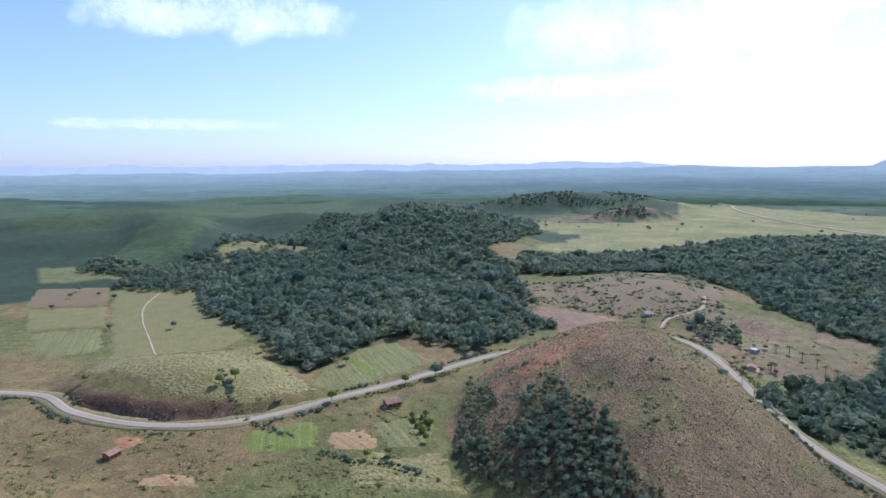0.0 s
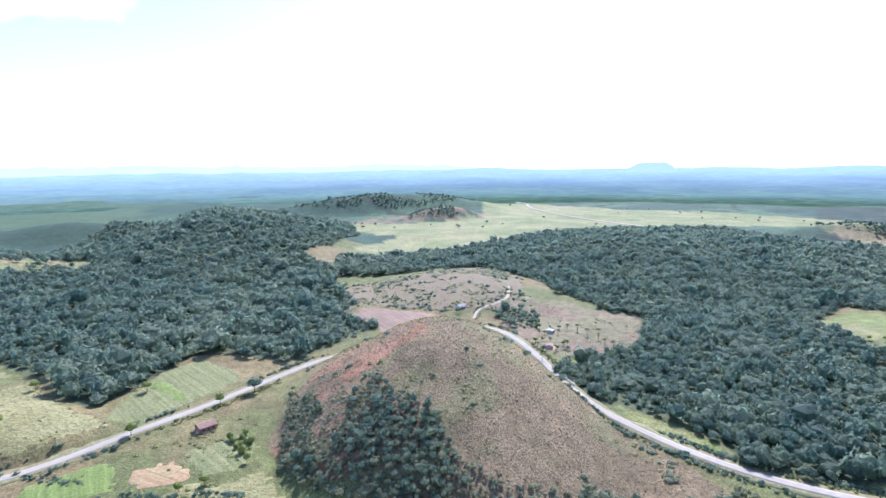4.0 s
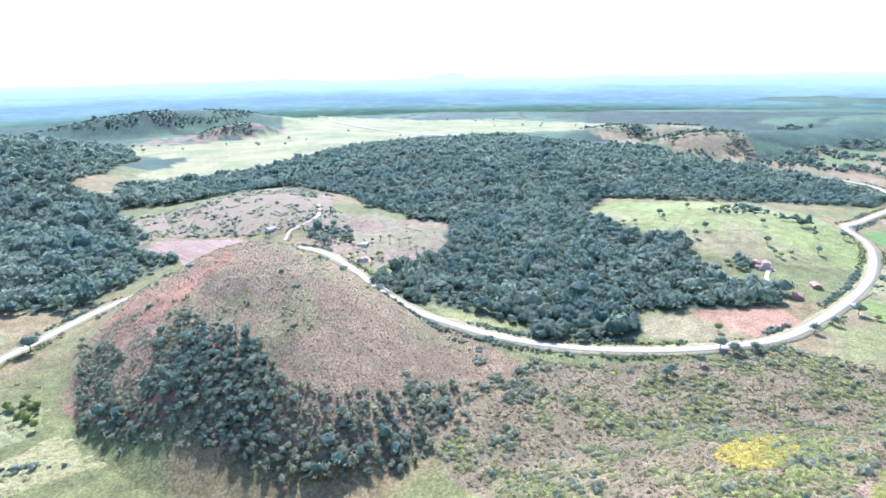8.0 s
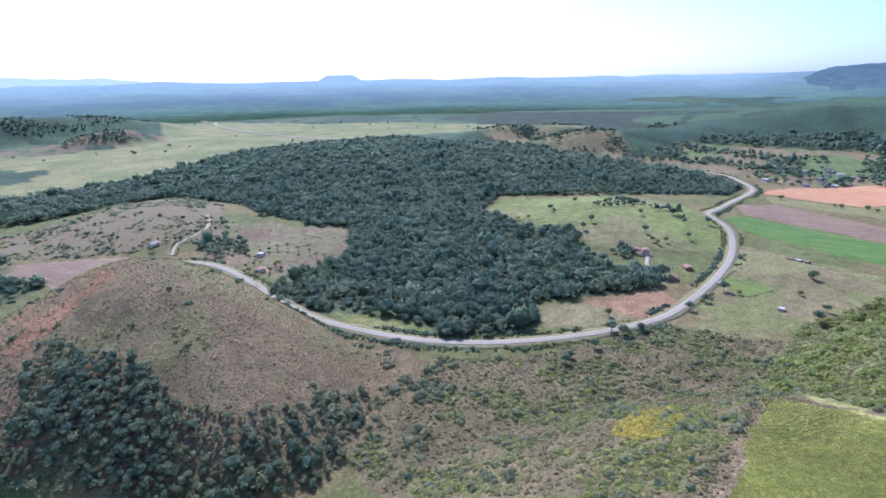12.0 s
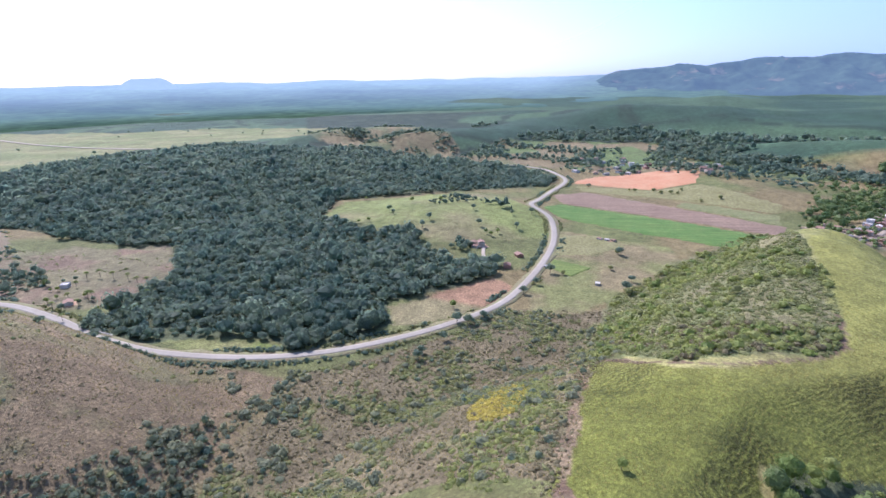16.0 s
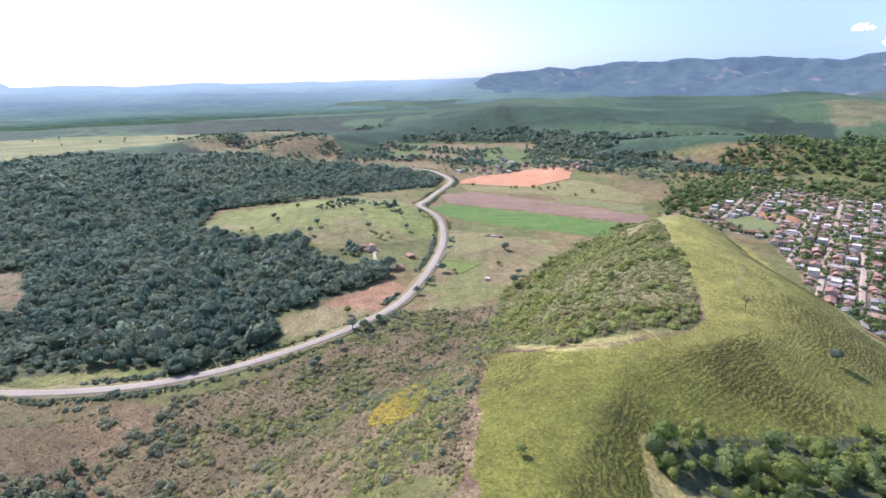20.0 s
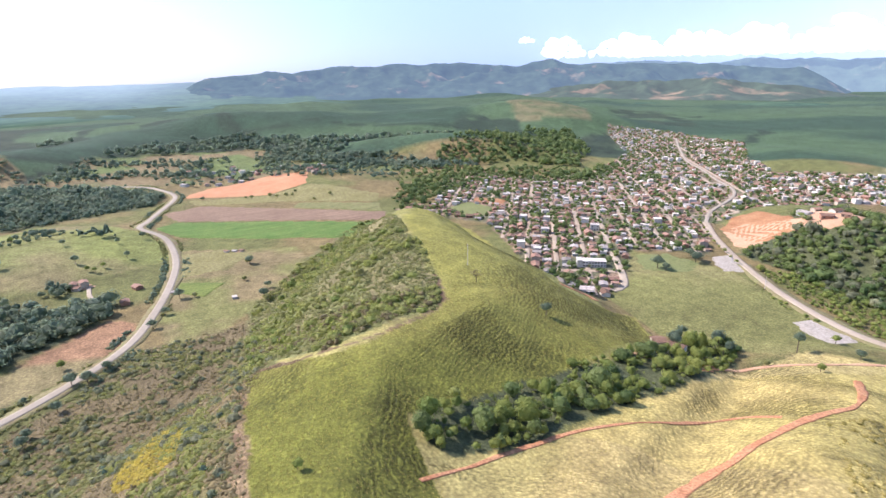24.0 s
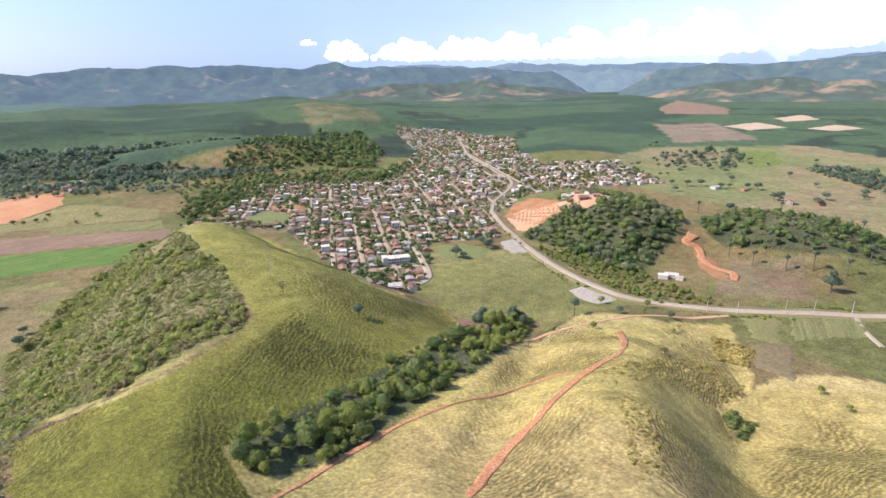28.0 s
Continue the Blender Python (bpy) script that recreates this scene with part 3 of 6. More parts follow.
SCRUB_RIDGE = [(242, 42), (207, 3), (231, -50), (240, -54), (269, -58), (369, -56), (396, -58), (587, -56), (527, -15), (457, 16), (401, 38), (368, 53)]
SCRUB_SLOPE = [(102, 140), (107, 159), (141, 170), (196, 184), (227, 156), (266, 130), (317, 116), (332, 77), (342, 41), (238, 28), (216, 37), (159, 33), (120, 28)]


# ---- the plan: woods, fields and roads, in metres east and north of the hover point ----
LOOP_WOOD = [(178, 353), (180, 296), (205, 262), (217, 222), (212, 200), (240, 178), (263, 170), (296, 194), (366, 143), (410, 145), (386, 176),
             (413, 226), (459, 262), (430, 290), (468, 385), (547, 424), (650, 318), (733, 205), (800, 203), (845, 260), (875, 340), (905, 430),
             (920, 774), (946, 1079), (760, 1120), (567, 1110), (310, 949), (191, 914), (66, 885), (47, 759), (150, 740), (267, 755), (300, 645),
             (300, 560), (310, 510), (289, 394), (261, 373), (226, 364)]
GLADE = [(250, 560), (290, 505), (330, 455), (290, 400), (262, 376), (222, 372), (205, 420), (215, 480), (225, 540)]
WEST_WOOD = [(-396, 711), (-332, 599), (-269, 520), (-175, 437), (-149, 386), (-126, 376), (-84, 463), (-64, 464), (-11, 425), (36, 463), (77, 505),
             (49, 558), (20, 578), (-4, 641), (38, 709), (52, 777), (5, 892), (60, 956), (135, 1192), (146, 1514), (-13, 1763), (-265, 2008),
             (-372, 1618), (-427, 1123), (-499, 1027)]
RIVER_WOOD = [(-10, 560), (45, 548), (62, 585), (58, 690), (47, 762), (0, 780), (-30, 660)]
KNOLL = [(474, 388), (544, 408), (600, 345), (650, 300), (640, 240), (600, 195), (540, 140), (500, 128), (478, 150), (455, 190), (425, 225), (462, 262), (440, 290)]
MEADOW = [(66, 895), (194, 925), (321, 960), (577, 1130), (753, 1150), (950, 1090), (1010, 1111), (1250, 980), (1420, 1020), (1300, 1400), (1090, 1640),
          (900, 2080), (700, 1980), (537, 1515), (380, 1440), (218, 1455), (60, 1573), (120, 1350), (230, 1180), (140, 1040)]
BROWN_FIELD = [(42, 560), (70, 586), (141, 530), (181, 524), (215, 500), (240, 540), (284, 642), (273, 745), (142, 710), (60, 695)]
ORANGE_FIELD = [(262, 166), (288, 188), (330, 165), (368, 139), (359, 119), (323, 124), (285, 141)]
STRIP_FIELD = [(190, 284), (204, 252), (214, 216), (208, 207), (192, 236), (186, 262)]
LONG_FIELD = [(-479, 663), (-368, 660), (-278, 542), (-206, 457), (-221, 421), (-297, 395), (-365, 496)]
MOUND_PASTURE = [(-294, 353), (-284, 395), (-187, 438), (-148, 376), (-106, 342), (-152, 306), (-190, 308), (-252, 342)]
CROP_A = [(-116, 346), (-119, 368), (-110, 406), (-100, 440), (-72, 451), (-41, 407), (-46, 392), (-75, 362), (-95, 347)]
CROP_A_GREEN = [(-106, 404), (-100, 419), (-72, 380), (-74, 366), (-81, 370)]
CROP_B = [(-136, 273), (-134, 287), (-119, 295), (-100, 302), (-89, 286), (-88, 271), (-107, 264), (-126, 262)]
CROP_C = [(-87, 288), (-65, 294), (-54, 274), (-63, 266), (-79, 265)]
CROP_D = [(-64, 294), (-57, 306), (-37, 309), (-22, 296), (-25, 280), (-36, 271), (-51, 271)]
LOW_FIELD = [(-62, 233), (-70, 259), (-60, 268), (-36, 266), (-21, 271), (-5, 232)]
WEST_FIELDS = [[(-570, 649), (-479, 659), (-420, 572), (-510, 556)], [(-499, 547), (-415, 563), (-365, 491), (-433, 471)],
               [(-425, 464), (-364, 481), (-315, 419), (-358, 396)], [(-603, 600), (-540, 564), (-507, 526), (-596, 500)]]
RED_LOT = [(770, 172), (800, 172), (839, 150), (870, 110), (884, 67), (866, 14), (784, 12), (754, 72)]
PINK_STRIP = [(681, 182), (716, 143), (660, 20), (617, -78), (578, -64), (610, 50), (637, 155)]
GREEN_STRIP = [(604, 172), (634, 158), (607, 50), (574, -60), (518, -30), (540, 60), (568, 143)]
GREEN_STRIP_B = [(700, 28), (662, -75), (622, -72), (668, 32)]
TAN_LOT = [(718, 150), (752, 168), (750, 72), (780, 8), (705, -80), (668, -70), (706, 30)]
COW_PASTURE = [(521, 133), (500, 20), (450, 10), (376, 41), (333, 66), (322, 99), (360, 108), (424, 114), (470, 116)]
SMALL_CROP = [(433, 111), (422, 76), (396, 87), (411, 110)]
REEDS = [(505, 128), (515, 90), (490, 60), (455, 85), (440, 115)]
TOWN = [(625, -86), (633, -135), (773, -185), (853, -258), (761, -332), (796, -450), (949, -592), (1269, -723), (1225, -874), (1008, -905), (783, -719),
        (680, -678), (593, -780), (442, -684), (488, -597), (493, -474), (453, -384), (378, -321), (409, -262), (345, -225), (318, -192),
        (301, -152), (442, -166), (531, -172), (575, -132)]
PITCH = [(610, -144), (639, -181), (597, -202), (560, -175), (564, -161)]
PLAZA = [(372, -318), (374, -340), (350, -332), (330, -322), (338, -304), (353, -306)]
EARTH_SLOPE = [(445, -384), (464, -420), (461, -447), (391, -425), (372, -400), (374, -376), (390, -370)]
HILL_SITE = [(406, -439), (422, -479), (357, -459), (348, -439), (349, -413), (360, -412)]
PITCH_APRON = [(659, -192), (640, -231), (601, -217), (606, -208), (643, -186)]
PARK = [(395, -262), (390, -290), (361, -300), (342, -275), (359, -244)]
PAD = [(251, -279), (251, -302), (227, -301), (215, -294), (214, -271), (232, -275)]
HILL_WOOD = [(372, -345), (410, -430), (415, -505), (365, -540), (315, -520), (272, -446), (240, -350), (268, -338), (320, -350)]
TALL_WOOD = [(280, -483), (294, -565), (218, -612), (120, -590), (110, -500), (170, -470), (230, -455)]
VALLEY_GREEN = [(318, -190), (409, -262), (340, -310), (290, -305), (240, -298), (200, -300), (215, -240), (255, -190)]
BROWN_HILL = [(-8, 262), (8, 236), (38, 190), (92, 155), (130, 168), (186, 190), (180, 240), (166, 300), (172, 380), (165, 460), (100, 495), (40, 430), (0, 360), (-20, 300)]

HILL_CLEARING = [(-436, 812), (-447, 879), (-447, 965), (-425, 1060), (-331, 1018), (-300, 920), (-358, 916), (-392, 861), (-376, 795), (-402, 786)]
TAN_HILL = [(1090, 950), (1283, 960), (1400, 863), (1292, 713), (1010, 470), (935, 440), (905, 509), (900, 594), (1012, 777)]
MIXED_LAND = [(1269, 301), (1174, 409), (960, 440), (920, 380), (889, 231), (884, 24), (900, -144), (958, -250), (1080, -71), (1240, 101)]

ROAD = [(-442, 300), (-363, 328), (-299, 329), (-258, 306), (-218, 293), (-182, 290), (-149, 296), (-124, 309), (-95, 332), (-62, 357), (-36, 380),
        (10, 419), (40, 430), (80, 448), (122, 468), (150, 476), (168, 468), (181, 435), (181, 376), (174, 316), (179, 270), (195, 222), (218, 186), (252, 155), (288, 133),
        (327, 118), (375, 115), (430, 117), (482, 124), (535, 139), (568, 155), (601, 183), (640, 187), (689, 187), (778, 187), (833, 214), (880, 262), (892, 353), (860, 420)]
FAR_ROAD = [(839, 1133), (812, 1222), (790, 1426), (816, 1742), (870, 1940), (905, 2010), (900, 2120)]
SOUTH_ROAD = [(60, -470), (100, -407), (127, -379), (160, -341), (192, -315), (216, -303), (246, -302), (294, -311), (348, -330), (413, -358), (467, -388),
              (508, -428), (556, -495), (600, -533), (658, -557), (747, -598), (831, -634), (1000, -740), (1120, -820)]


def greenness(x, y):
    """Where the scrub grows green rather than dead and brown."""
    return 0.5 * fbm(x, y, 40, 220, 3) + 0.5 * fbm(x, y, 13, 225, 3)


def cover_of(x, y, z):
    """The colour of what grows or lies on the ground at each place."""
    r, az = np.hypot(x, y), np.degrees(np.arctan2(x, y))
    wx = x + 10 * (fbm(x, y, 30, 51, 3) - 0.5)
    wy = y + 10 * (fbm(x, y, 30, 61, 3) - 0.5)
    patch, dry = fbm(x, y, 90, 71, 4), fbm(x, y, 28, 81, 3)
    tan, green = np.array([0.21, 0.16, 0.07]), np.array([0.145, 0.15, 0.05])
    c = tan + (green - tan) * smooth(0.4, 0.6, patch)[..., None]

    def lay(mask, low, high, noise_of=None, a=0.38, b=0.62):
        n = smooth(a, b, dry if noise_of is None else noise_of)[..., None]
        mix = np.array(low) + (np.array(high) - np.array(low)) * n
        c[mask] = mix[mask]

    # plantations of young and old trees on the rolling land, and woods beyond
    far = (r > 1050) | ((az < -14) & (r > 790 + 40 * (patch - 0.5)))
    stand = fbm(x, y, 330, 101, 2)
    lay(far, (0.038, 0.074, 0.042), (0.068, 0.115, 0.054), stand, 0.42, 0.58)
    lay(far & (np.abs(fbm(x, y, 420, 111, 3) - 0.5) < 0.022), (0.035, 0.06, 0.035), (0.03, 0.05, 0.03))
    lay(far & (az < -13), (0.038, 0.066, 0.037), (0.072, 0.108, 0.048), stand, 0.4, 0.6)
    # west spur in a brighter green that paints the sunlight on it
    lay(way_off(x, y, [q[:2] for q in WEST_SPUR]) < 60 + 60 * (patch - 0.5), (0.06, 0.1, 0.042), (0.085, 0.13, 0.05), stand)
    lay((r > 2300), (0.042, 0.08, 0.048), (0.068, 0.112, 0.058), stand)
    lay(inside([(-688, 791), (-565, 801), (-514, 788), (-506, 713), (-556, 687), (-602, 689)], wx, wy), (0.15, 0.175, 0.07), (0.2, 0.19, 0.085), dry)
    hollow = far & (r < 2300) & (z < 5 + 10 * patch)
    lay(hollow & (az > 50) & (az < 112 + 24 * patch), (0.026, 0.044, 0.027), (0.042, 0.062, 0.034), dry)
    lay(inside(TAN_HILL, wx + 50 * (patch - 0.5), wy + 50 * (dry - 0.5)), (0.24, 0.185, 0.09), (0.13, 0.145, 0.06), 0.5 * patch + 0.5 * dry, 0.44, 0.56)
    mixed = inside(MIXED_LAND, wx, wy)
    plot = lattice(np.floor((0.8 * x + 0.6 * y) / 62 + 0.5 * patch), np.floor((0.8 * y - 0.6 * x) / 48 + 0.5 * patch), 7)
    lay(mixed, (0.21, 0.16, 0.08), (0.13, 0.17, 0.055), plot, 0.2, 0.8)
    lay(inside(MEADOW, wx + 60 * (patch - 0.5), wy + 60 * (patch - 0.5)), (0.19, 0.205, 0.075), (0.25, 0.235, 0.1), patch)
    lay(inside([(150, 1500), (330, 1440), (560, 1500), (600, 1640), (420, 1680), (200, 1640)], wx + 90 * (patch - 0.5), wy + 90 * (patch - 0.5)) & (dry > 0.45), (0.24, 0.15, 0.085), (0.16, 0.13, 0.07))
    east = inside([(560, -640), (700, -1000), (500, -1250), (100, -1050), (60, -600), (300, -620)], wx, wy)
    lay(east, (0.2, 0.215, 0.085), (0.27, 0.22, 0.115), patch)
    lay(inside([(700, -1100), (1000, -1450), (900, -1600), (620, -1300)], wx, wy), (0.26, 0.2, 0.14), (0.22, 0.17, 0.12))
    lay(inside([(1350, -520), (1800, -620), (2300, -860), (2200, -1010), (1600, -820), (1300, -700)], wx, wy), (0.085, 0.115, 0.05), (0.16, 0.145, 0.075), dry)
    # hills and slopes
    cut = (way_off(x, y, CUT_LINE) < 15) & inside([(-267, 300), (-270, 332), (-223, 330), (-163, 330), (-149, 302), (-183, 294), (-221, 297)], x, y)
    lay(inside(BROWN_HILL, wx, wy), (0.21, 0.15, 0.08), (0.19, 0.16, 0.073), greenness(x, y), 0.38, 0.58)
    red = fbm(x, y, 40, 131, 3)
    lay(inside(HILL_GASH, wx, wy) & (dry > 0.4), (0.3, 0.15, 0.085), (0.24, 0.16, 0.09))
    lay(inside(BROWN_HILL, wx, wy) & (x < 78) & (red > 0.57), (0.28, 0.145, 0.08), (0.25, 0.16, 0.09))
    lay(inside(SCRUB_SLOPE, wx, wy), (0.185, 0.145, 0.076), (0.165, 0.15, 0.062), greenness(x, y), 0.46, 0.62)
    lay(inside(SCRUB_RIDGE, wx, wy), (0.21, 0.185, 0.085), (0.185, 0.2, 0.075), greenness(x, y), 0.34, 0.5)
    # ridge's south side painted paler, making up for sunlight it lacks
    lay((az > 84) & (az < 128) & (r > 190) & (r < 540) & (z > 5) & (way_off(x, y, [(140, 8), (235, -50), (330, -60), (440, -62)]) < 115) & ~inside(SCRUB_RIDGE, wx, wy), (0.25, 0.245, 0.07), (0.32, 0.285, 0.1), patch)
    # flank grass of uneven tone, paler eastwards to offset the shade there
    lay(inside(GREEN_FLANK, x, y), (0.165, 0.17, 0.032), (0.265, 0.25, 0.06), 0.45 * patch + 0.55 * smooth(150, 270, x), 0.35, 0.75)
    lay((az > 128) & (r < 330) & (z > 2.5), (0.53, 0.42, 0.175), (0.46, 0.38, 0.15), patch)
    lay(inside(SPUR_GRASS, wx, wy), (0.5, 0.395, 0.145), (0.44, 0.365, 0.122), patch)
    lay((r < 165) & (az > 92) & ~inside(GREEN_FLANK, x, y), (0.44, 0.345, 0.14), (0.38, 0.32, 0.12), patch)
    lay(inside(VALLEY_GREEN, wx, wy), (0.19, 0.19, 0.065), (0.23, 0.21, 0.085), patch)
    lay(inside(TOWN, wx, wy), (0.29, 0.2, 0.135), (0.13, 0.14, 0.075), dry, 0.36, 0.64)
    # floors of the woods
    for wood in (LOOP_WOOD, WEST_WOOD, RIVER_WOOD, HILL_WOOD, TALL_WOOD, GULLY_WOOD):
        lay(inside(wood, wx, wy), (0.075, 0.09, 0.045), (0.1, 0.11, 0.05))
    lay(inside(HILL_CLEARING, wx, wy), (0.19, 0.2, 0.075), (0.24, 0.19, 0.09), dry)
    lay(inside(GLADE, wx, wy), (0.24, 0.17, 0.11), (0.2, 0.18, 0.085), patch)
    lay(inside(FARM_GLADE, wx, wy), (0.23, 0.155, 0.095), (0.2, 0.17, 0.085), dry)
    lay(inside(KNOLL, wx, wy), (0.2, 0.22, 0.065), (0.235, 0.2, 0.09), patch, 0.5, 0.75)
    lay(inside(COW_PASTURE, wx, wy), (0.2, 0.2, 0.07), (0.235, 0.185, 0.09), dry, 0.35, 0.65)
    lay(inside(STRIP_FIELD, wx, wy), (0.17, 0.2, 0.05), (0.2, 0.19, 0.07))
    lay(inside(ORANGE_FIELD, wx, wy), (0.24, 0.2, 0.095), (0.31, 0.18, 0.1), smooth(290, 340, x))
    # red-brown earth of the cutting, darkened to paint the bank's shade
    lay(cut, (0.17, 0.1, 0.06), (0.22, 0.14, 0.085))
    lay(inside([(217, -438), (171, -467), (138, -400), (150, -385), (186, -360), (200, -395)], wx, wy), (0.22, 0.15, 0.09), (0.2, 0.165, 0.09))
    # worn earth along the fence lines
    worn = np.minimum(way_off(x, y, RIDGE_TRACK), 0.8 * way_off(x, y, [(232, 42), (200, 37), (168, 32), (134, 28), (110, 24), (80, 18)]))
    bare = worn < 5.0 * fbm(x, y, 8, 141, 4) ** 1.6
    lay(bare, (0.18, 0.115, 0.07), (0.25, 0.18, 0.1), fbm(x, y, 9, 145, 2))
    return c


def ground():
    """One sheet of land out to the horizon, fine near the hover point and coarser far off."""
    az = np.radians(np.concatenate([np.arange(-44, 174, 0.44), np.arange(174, 316, 2.0)]))
    ring = np.concatenate([26 * (700 / 26) ** np.linspace(0, 1, 310), 700 * (4930 / 700) ** np.linspace(0, 1, 105)[1:]])
    a, r = np.meshgrid(az, ring)
    x, y = np.sin(a) * r, np.cos(a) * r
    z = height(x, y)
    n, k = x.shape
    i, j = np.meshgrid(np.arange(n - 1), np.arange(k), indexing="ij")
    j2 = (j + 1) % k
    quads = np.stack([i * k + j, i * k + j2, (i + 1) * k + j2, (i + 1) * k + j], -1).reshape(-1, 4)
    centre = np.array([[0.0, 0.0, float(height(0.0, 0.0))]])
    v = np.concatenate([np.stack([x, y, z], -1).reshape(-1, 3), centre])
    fan = np.stack([np.full(k, n * k), (np.arange(k) + 1) % k, np.arange(k)], 1)
    me = mesh_of("ground", v, [quads[:, ::-1], fan], [LAND], True)
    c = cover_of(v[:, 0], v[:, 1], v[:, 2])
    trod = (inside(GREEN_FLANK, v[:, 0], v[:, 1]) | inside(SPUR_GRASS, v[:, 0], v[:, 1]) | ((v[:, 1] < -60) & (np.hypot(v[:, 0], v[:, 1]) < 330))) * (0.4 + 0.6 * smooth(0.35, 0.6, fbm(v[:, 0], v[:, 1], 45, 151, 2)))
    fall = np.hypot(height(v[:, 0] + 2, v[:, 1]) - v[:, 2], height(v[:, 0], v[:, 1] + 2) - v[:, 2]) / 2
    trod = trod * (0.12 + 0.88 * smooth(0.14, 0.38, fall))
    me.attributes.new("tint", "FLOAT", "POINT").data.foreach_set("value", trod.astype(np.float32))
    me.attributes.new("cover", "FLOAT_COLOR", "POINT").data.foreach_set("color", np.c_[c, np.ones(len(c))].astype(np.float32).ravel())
    return tagged(new("ground", me), "rolling land of dry pasture, scrub and plantations", "ground", kind="structure")


ground()



# ---- roads, tracks and fields ----
strip("road_shoulder", ROAD, 12, 0.3, SHOULDER, "strip of earth and grass beside the paved road", "road edge", wobble=0.5)
strip("road", ROAD, 5.8, 0.5, ASPHALT, "pale dusty paved country road in wide bends", "road")
strip("road", FAR_ROAD, 9.0, 0.8, PALE_DIRT, "pale road across the far meadow", "road", 15)
strip("road_shoulder", SOUTH_ROAD[:9], 14, 0.3, SHOULDER, "strip of grass beside the dusty avenue", "road edge", wobble=0.5)
strip("road", SOUTH_ROAD[:11], 6.2, 0.5, PALE_DIRT, "pale dusty avenue running into the town", "road")
strip("road", SOUTH_ROAD[10:], 4.2, 0.45, ASPHALT, "grey town avenue between rows of houses", "road")
strip("track", RED_TRACK, 3.2, 0.2, TRACK_EARTH, "rutted red earth track down a grassy spur", "track", 1.5, 1.1)
strip("track", [(125, -21)] + RED_TRACK_B, 1.3, 0.2, TRACK_EARTH, "narrow red earth cattle path across a slope", "track", 1.5, 1.4)
strip("track", RED_TRACK_C, 2.4, 0.3, DIRT, "worn earth path from the road to the gully", "track", 2, 0.9)
strip("track", FIELD_PATH, 1.5, 0.35, PALE_DIRT, "pale footpath across a long field", "track", 6, 0.6)
strip("track", GLADE_TRACK, 3.2, 0.35, PALE_DIRT, "pale farm track round a brown field", "track", 6, 0.5)
strip("track", KNOLL_PATH, 3.0, 0.35, PALE_DIRT, "pale farm drive", "track", 5)
strip("track", SOUTH_TRACK, 3.0, 0.35, PALE_DIRT, "pale track between crop plots", "track", 5)

GREEN_CROP = soil("green crop", (0.115, 0.155, 0.036), (0.165, 0.195, 0.052), 1.4, 14, 0.6, 0.5, 0.25, rows=-18)
DULL_CROP = soil("dull green crop", (0.15, 0.165, 0.06), (0.2, 0.185, 0.08), 1.4, 8, 0.9, 0.7, 0.3, rows=-30)
BROWN_SOIL = soil("brown fallow", (0.185, 0.13, 0.077), (0.185, 0.155, 0.082), 1.8, 16, 0.8, 0.6)
PINK_SOIL = soil("pinkish ploughed soil", (0.19, 0.125, 0.083), (0.24, 0.165, 0.11), 2.2, 30, 0.4, 0.4, 0.22, rows=-18)
ORANGE_SOIL = soil("orange stubble", (0.32, 0.185, 0.1), (0.29, 0.22, 0.105), 2.0, 16, 0.4, 0.3, 0.25, rows=-50)
PASTURE = soil("pasture", (0.155, 0.165, 0.06), (0.215, 0.185, 0.08), 1.6, 14, 0.4, 0.3, 0.28)
CANE = soil("sugar cane", (0.075, 0.145, 0.03), (0.125, 0.185, 0.045), 1.4, 20, 0.6, 0.6, 0.22, rows=-18)
BARE_RED = soil("scraped red earth", (0.42, 0.185, 0.092), (0.46, 0.26, 0.14), 2.0, 24, 0.3, 0.3, 0.15)
TUFTED = soil("tufted dry pasture", (0.19, 0.17, 0.065), (0.24, 0.22, 0.095), 2.6, 16, 1.0, 1.6)
TURF = soil("sports turf", (0.14, 0.165, 0.06), (0.18, 0.19, 0.075), 1.4, 12, 0.3, 0.2)
CONCRETE = soil("pale concrete", (0.3, 0.265, 0.22), (0.38, 0.34, 0.29), 1.4, 8, 0.2, 0.1)
PALE_SOIL = soil("pale cleared soil", (0.42, 0.31, 0.21), (0.48, 0.37, 0.26), 4, 60, 0.3, 0.5)

sheet("field", LONG_FIELD, 0.25, PASTURE, "long mown green-brown field beside the forest", "field")
sheet("field", MOUND_PASTURE, 0.25, TUFTED, "tufted dry pasture on a low mound", "field", 6)
sheet("field", CROP_A, 0.25, DULL_CROP, "patchy dull green vegetable plot by the road", "field", 6)
sheet("field", CROP_A_GREEN, 0.5, GREEN_CROP, "bright green vegetable bed", "field", 6)
sheet("field", CROP_B, 0.25, GREEN_CROP, "bright green crop plot below the road", "field", 5)
sheet("field", CROP_C, 0.25, ORANGE_SOIL, "bare orange plot with sparse rows", "field", 5)
sheet("field", [(-166, 229), (-167, 239), (-157, 244), (-140, 241), (-132, 230)], 0.25, ORANGE_SOIL, "bare orange earth patch in rough pasture", "field", 4)
sheet("field", CROP_D, 0.25, DULL_CROP, "dull green plot beside the bare plot", "field", 5)
sheet("field", LOW_FIELD, 0.25, TUFTED, "weedy fallow field at the hill's foot", "field", 6)
for k, plot in enumerate(WEST_FIELDS):
    sheet("field", plot, 0.25, (BROWN_SOIL, PASTURE, DULL_CROP, GREEN_CROP)[k], ("brown fallow plot", "grazed green plot", "weedy green plot", "bright green crop plot")[k] + " beyond the road", "field")
sheet("red_bank", RED_GASH, 0.35, RED_EARTH, "bare red eroded gash in the pasture", "bank", 4, 1.5)
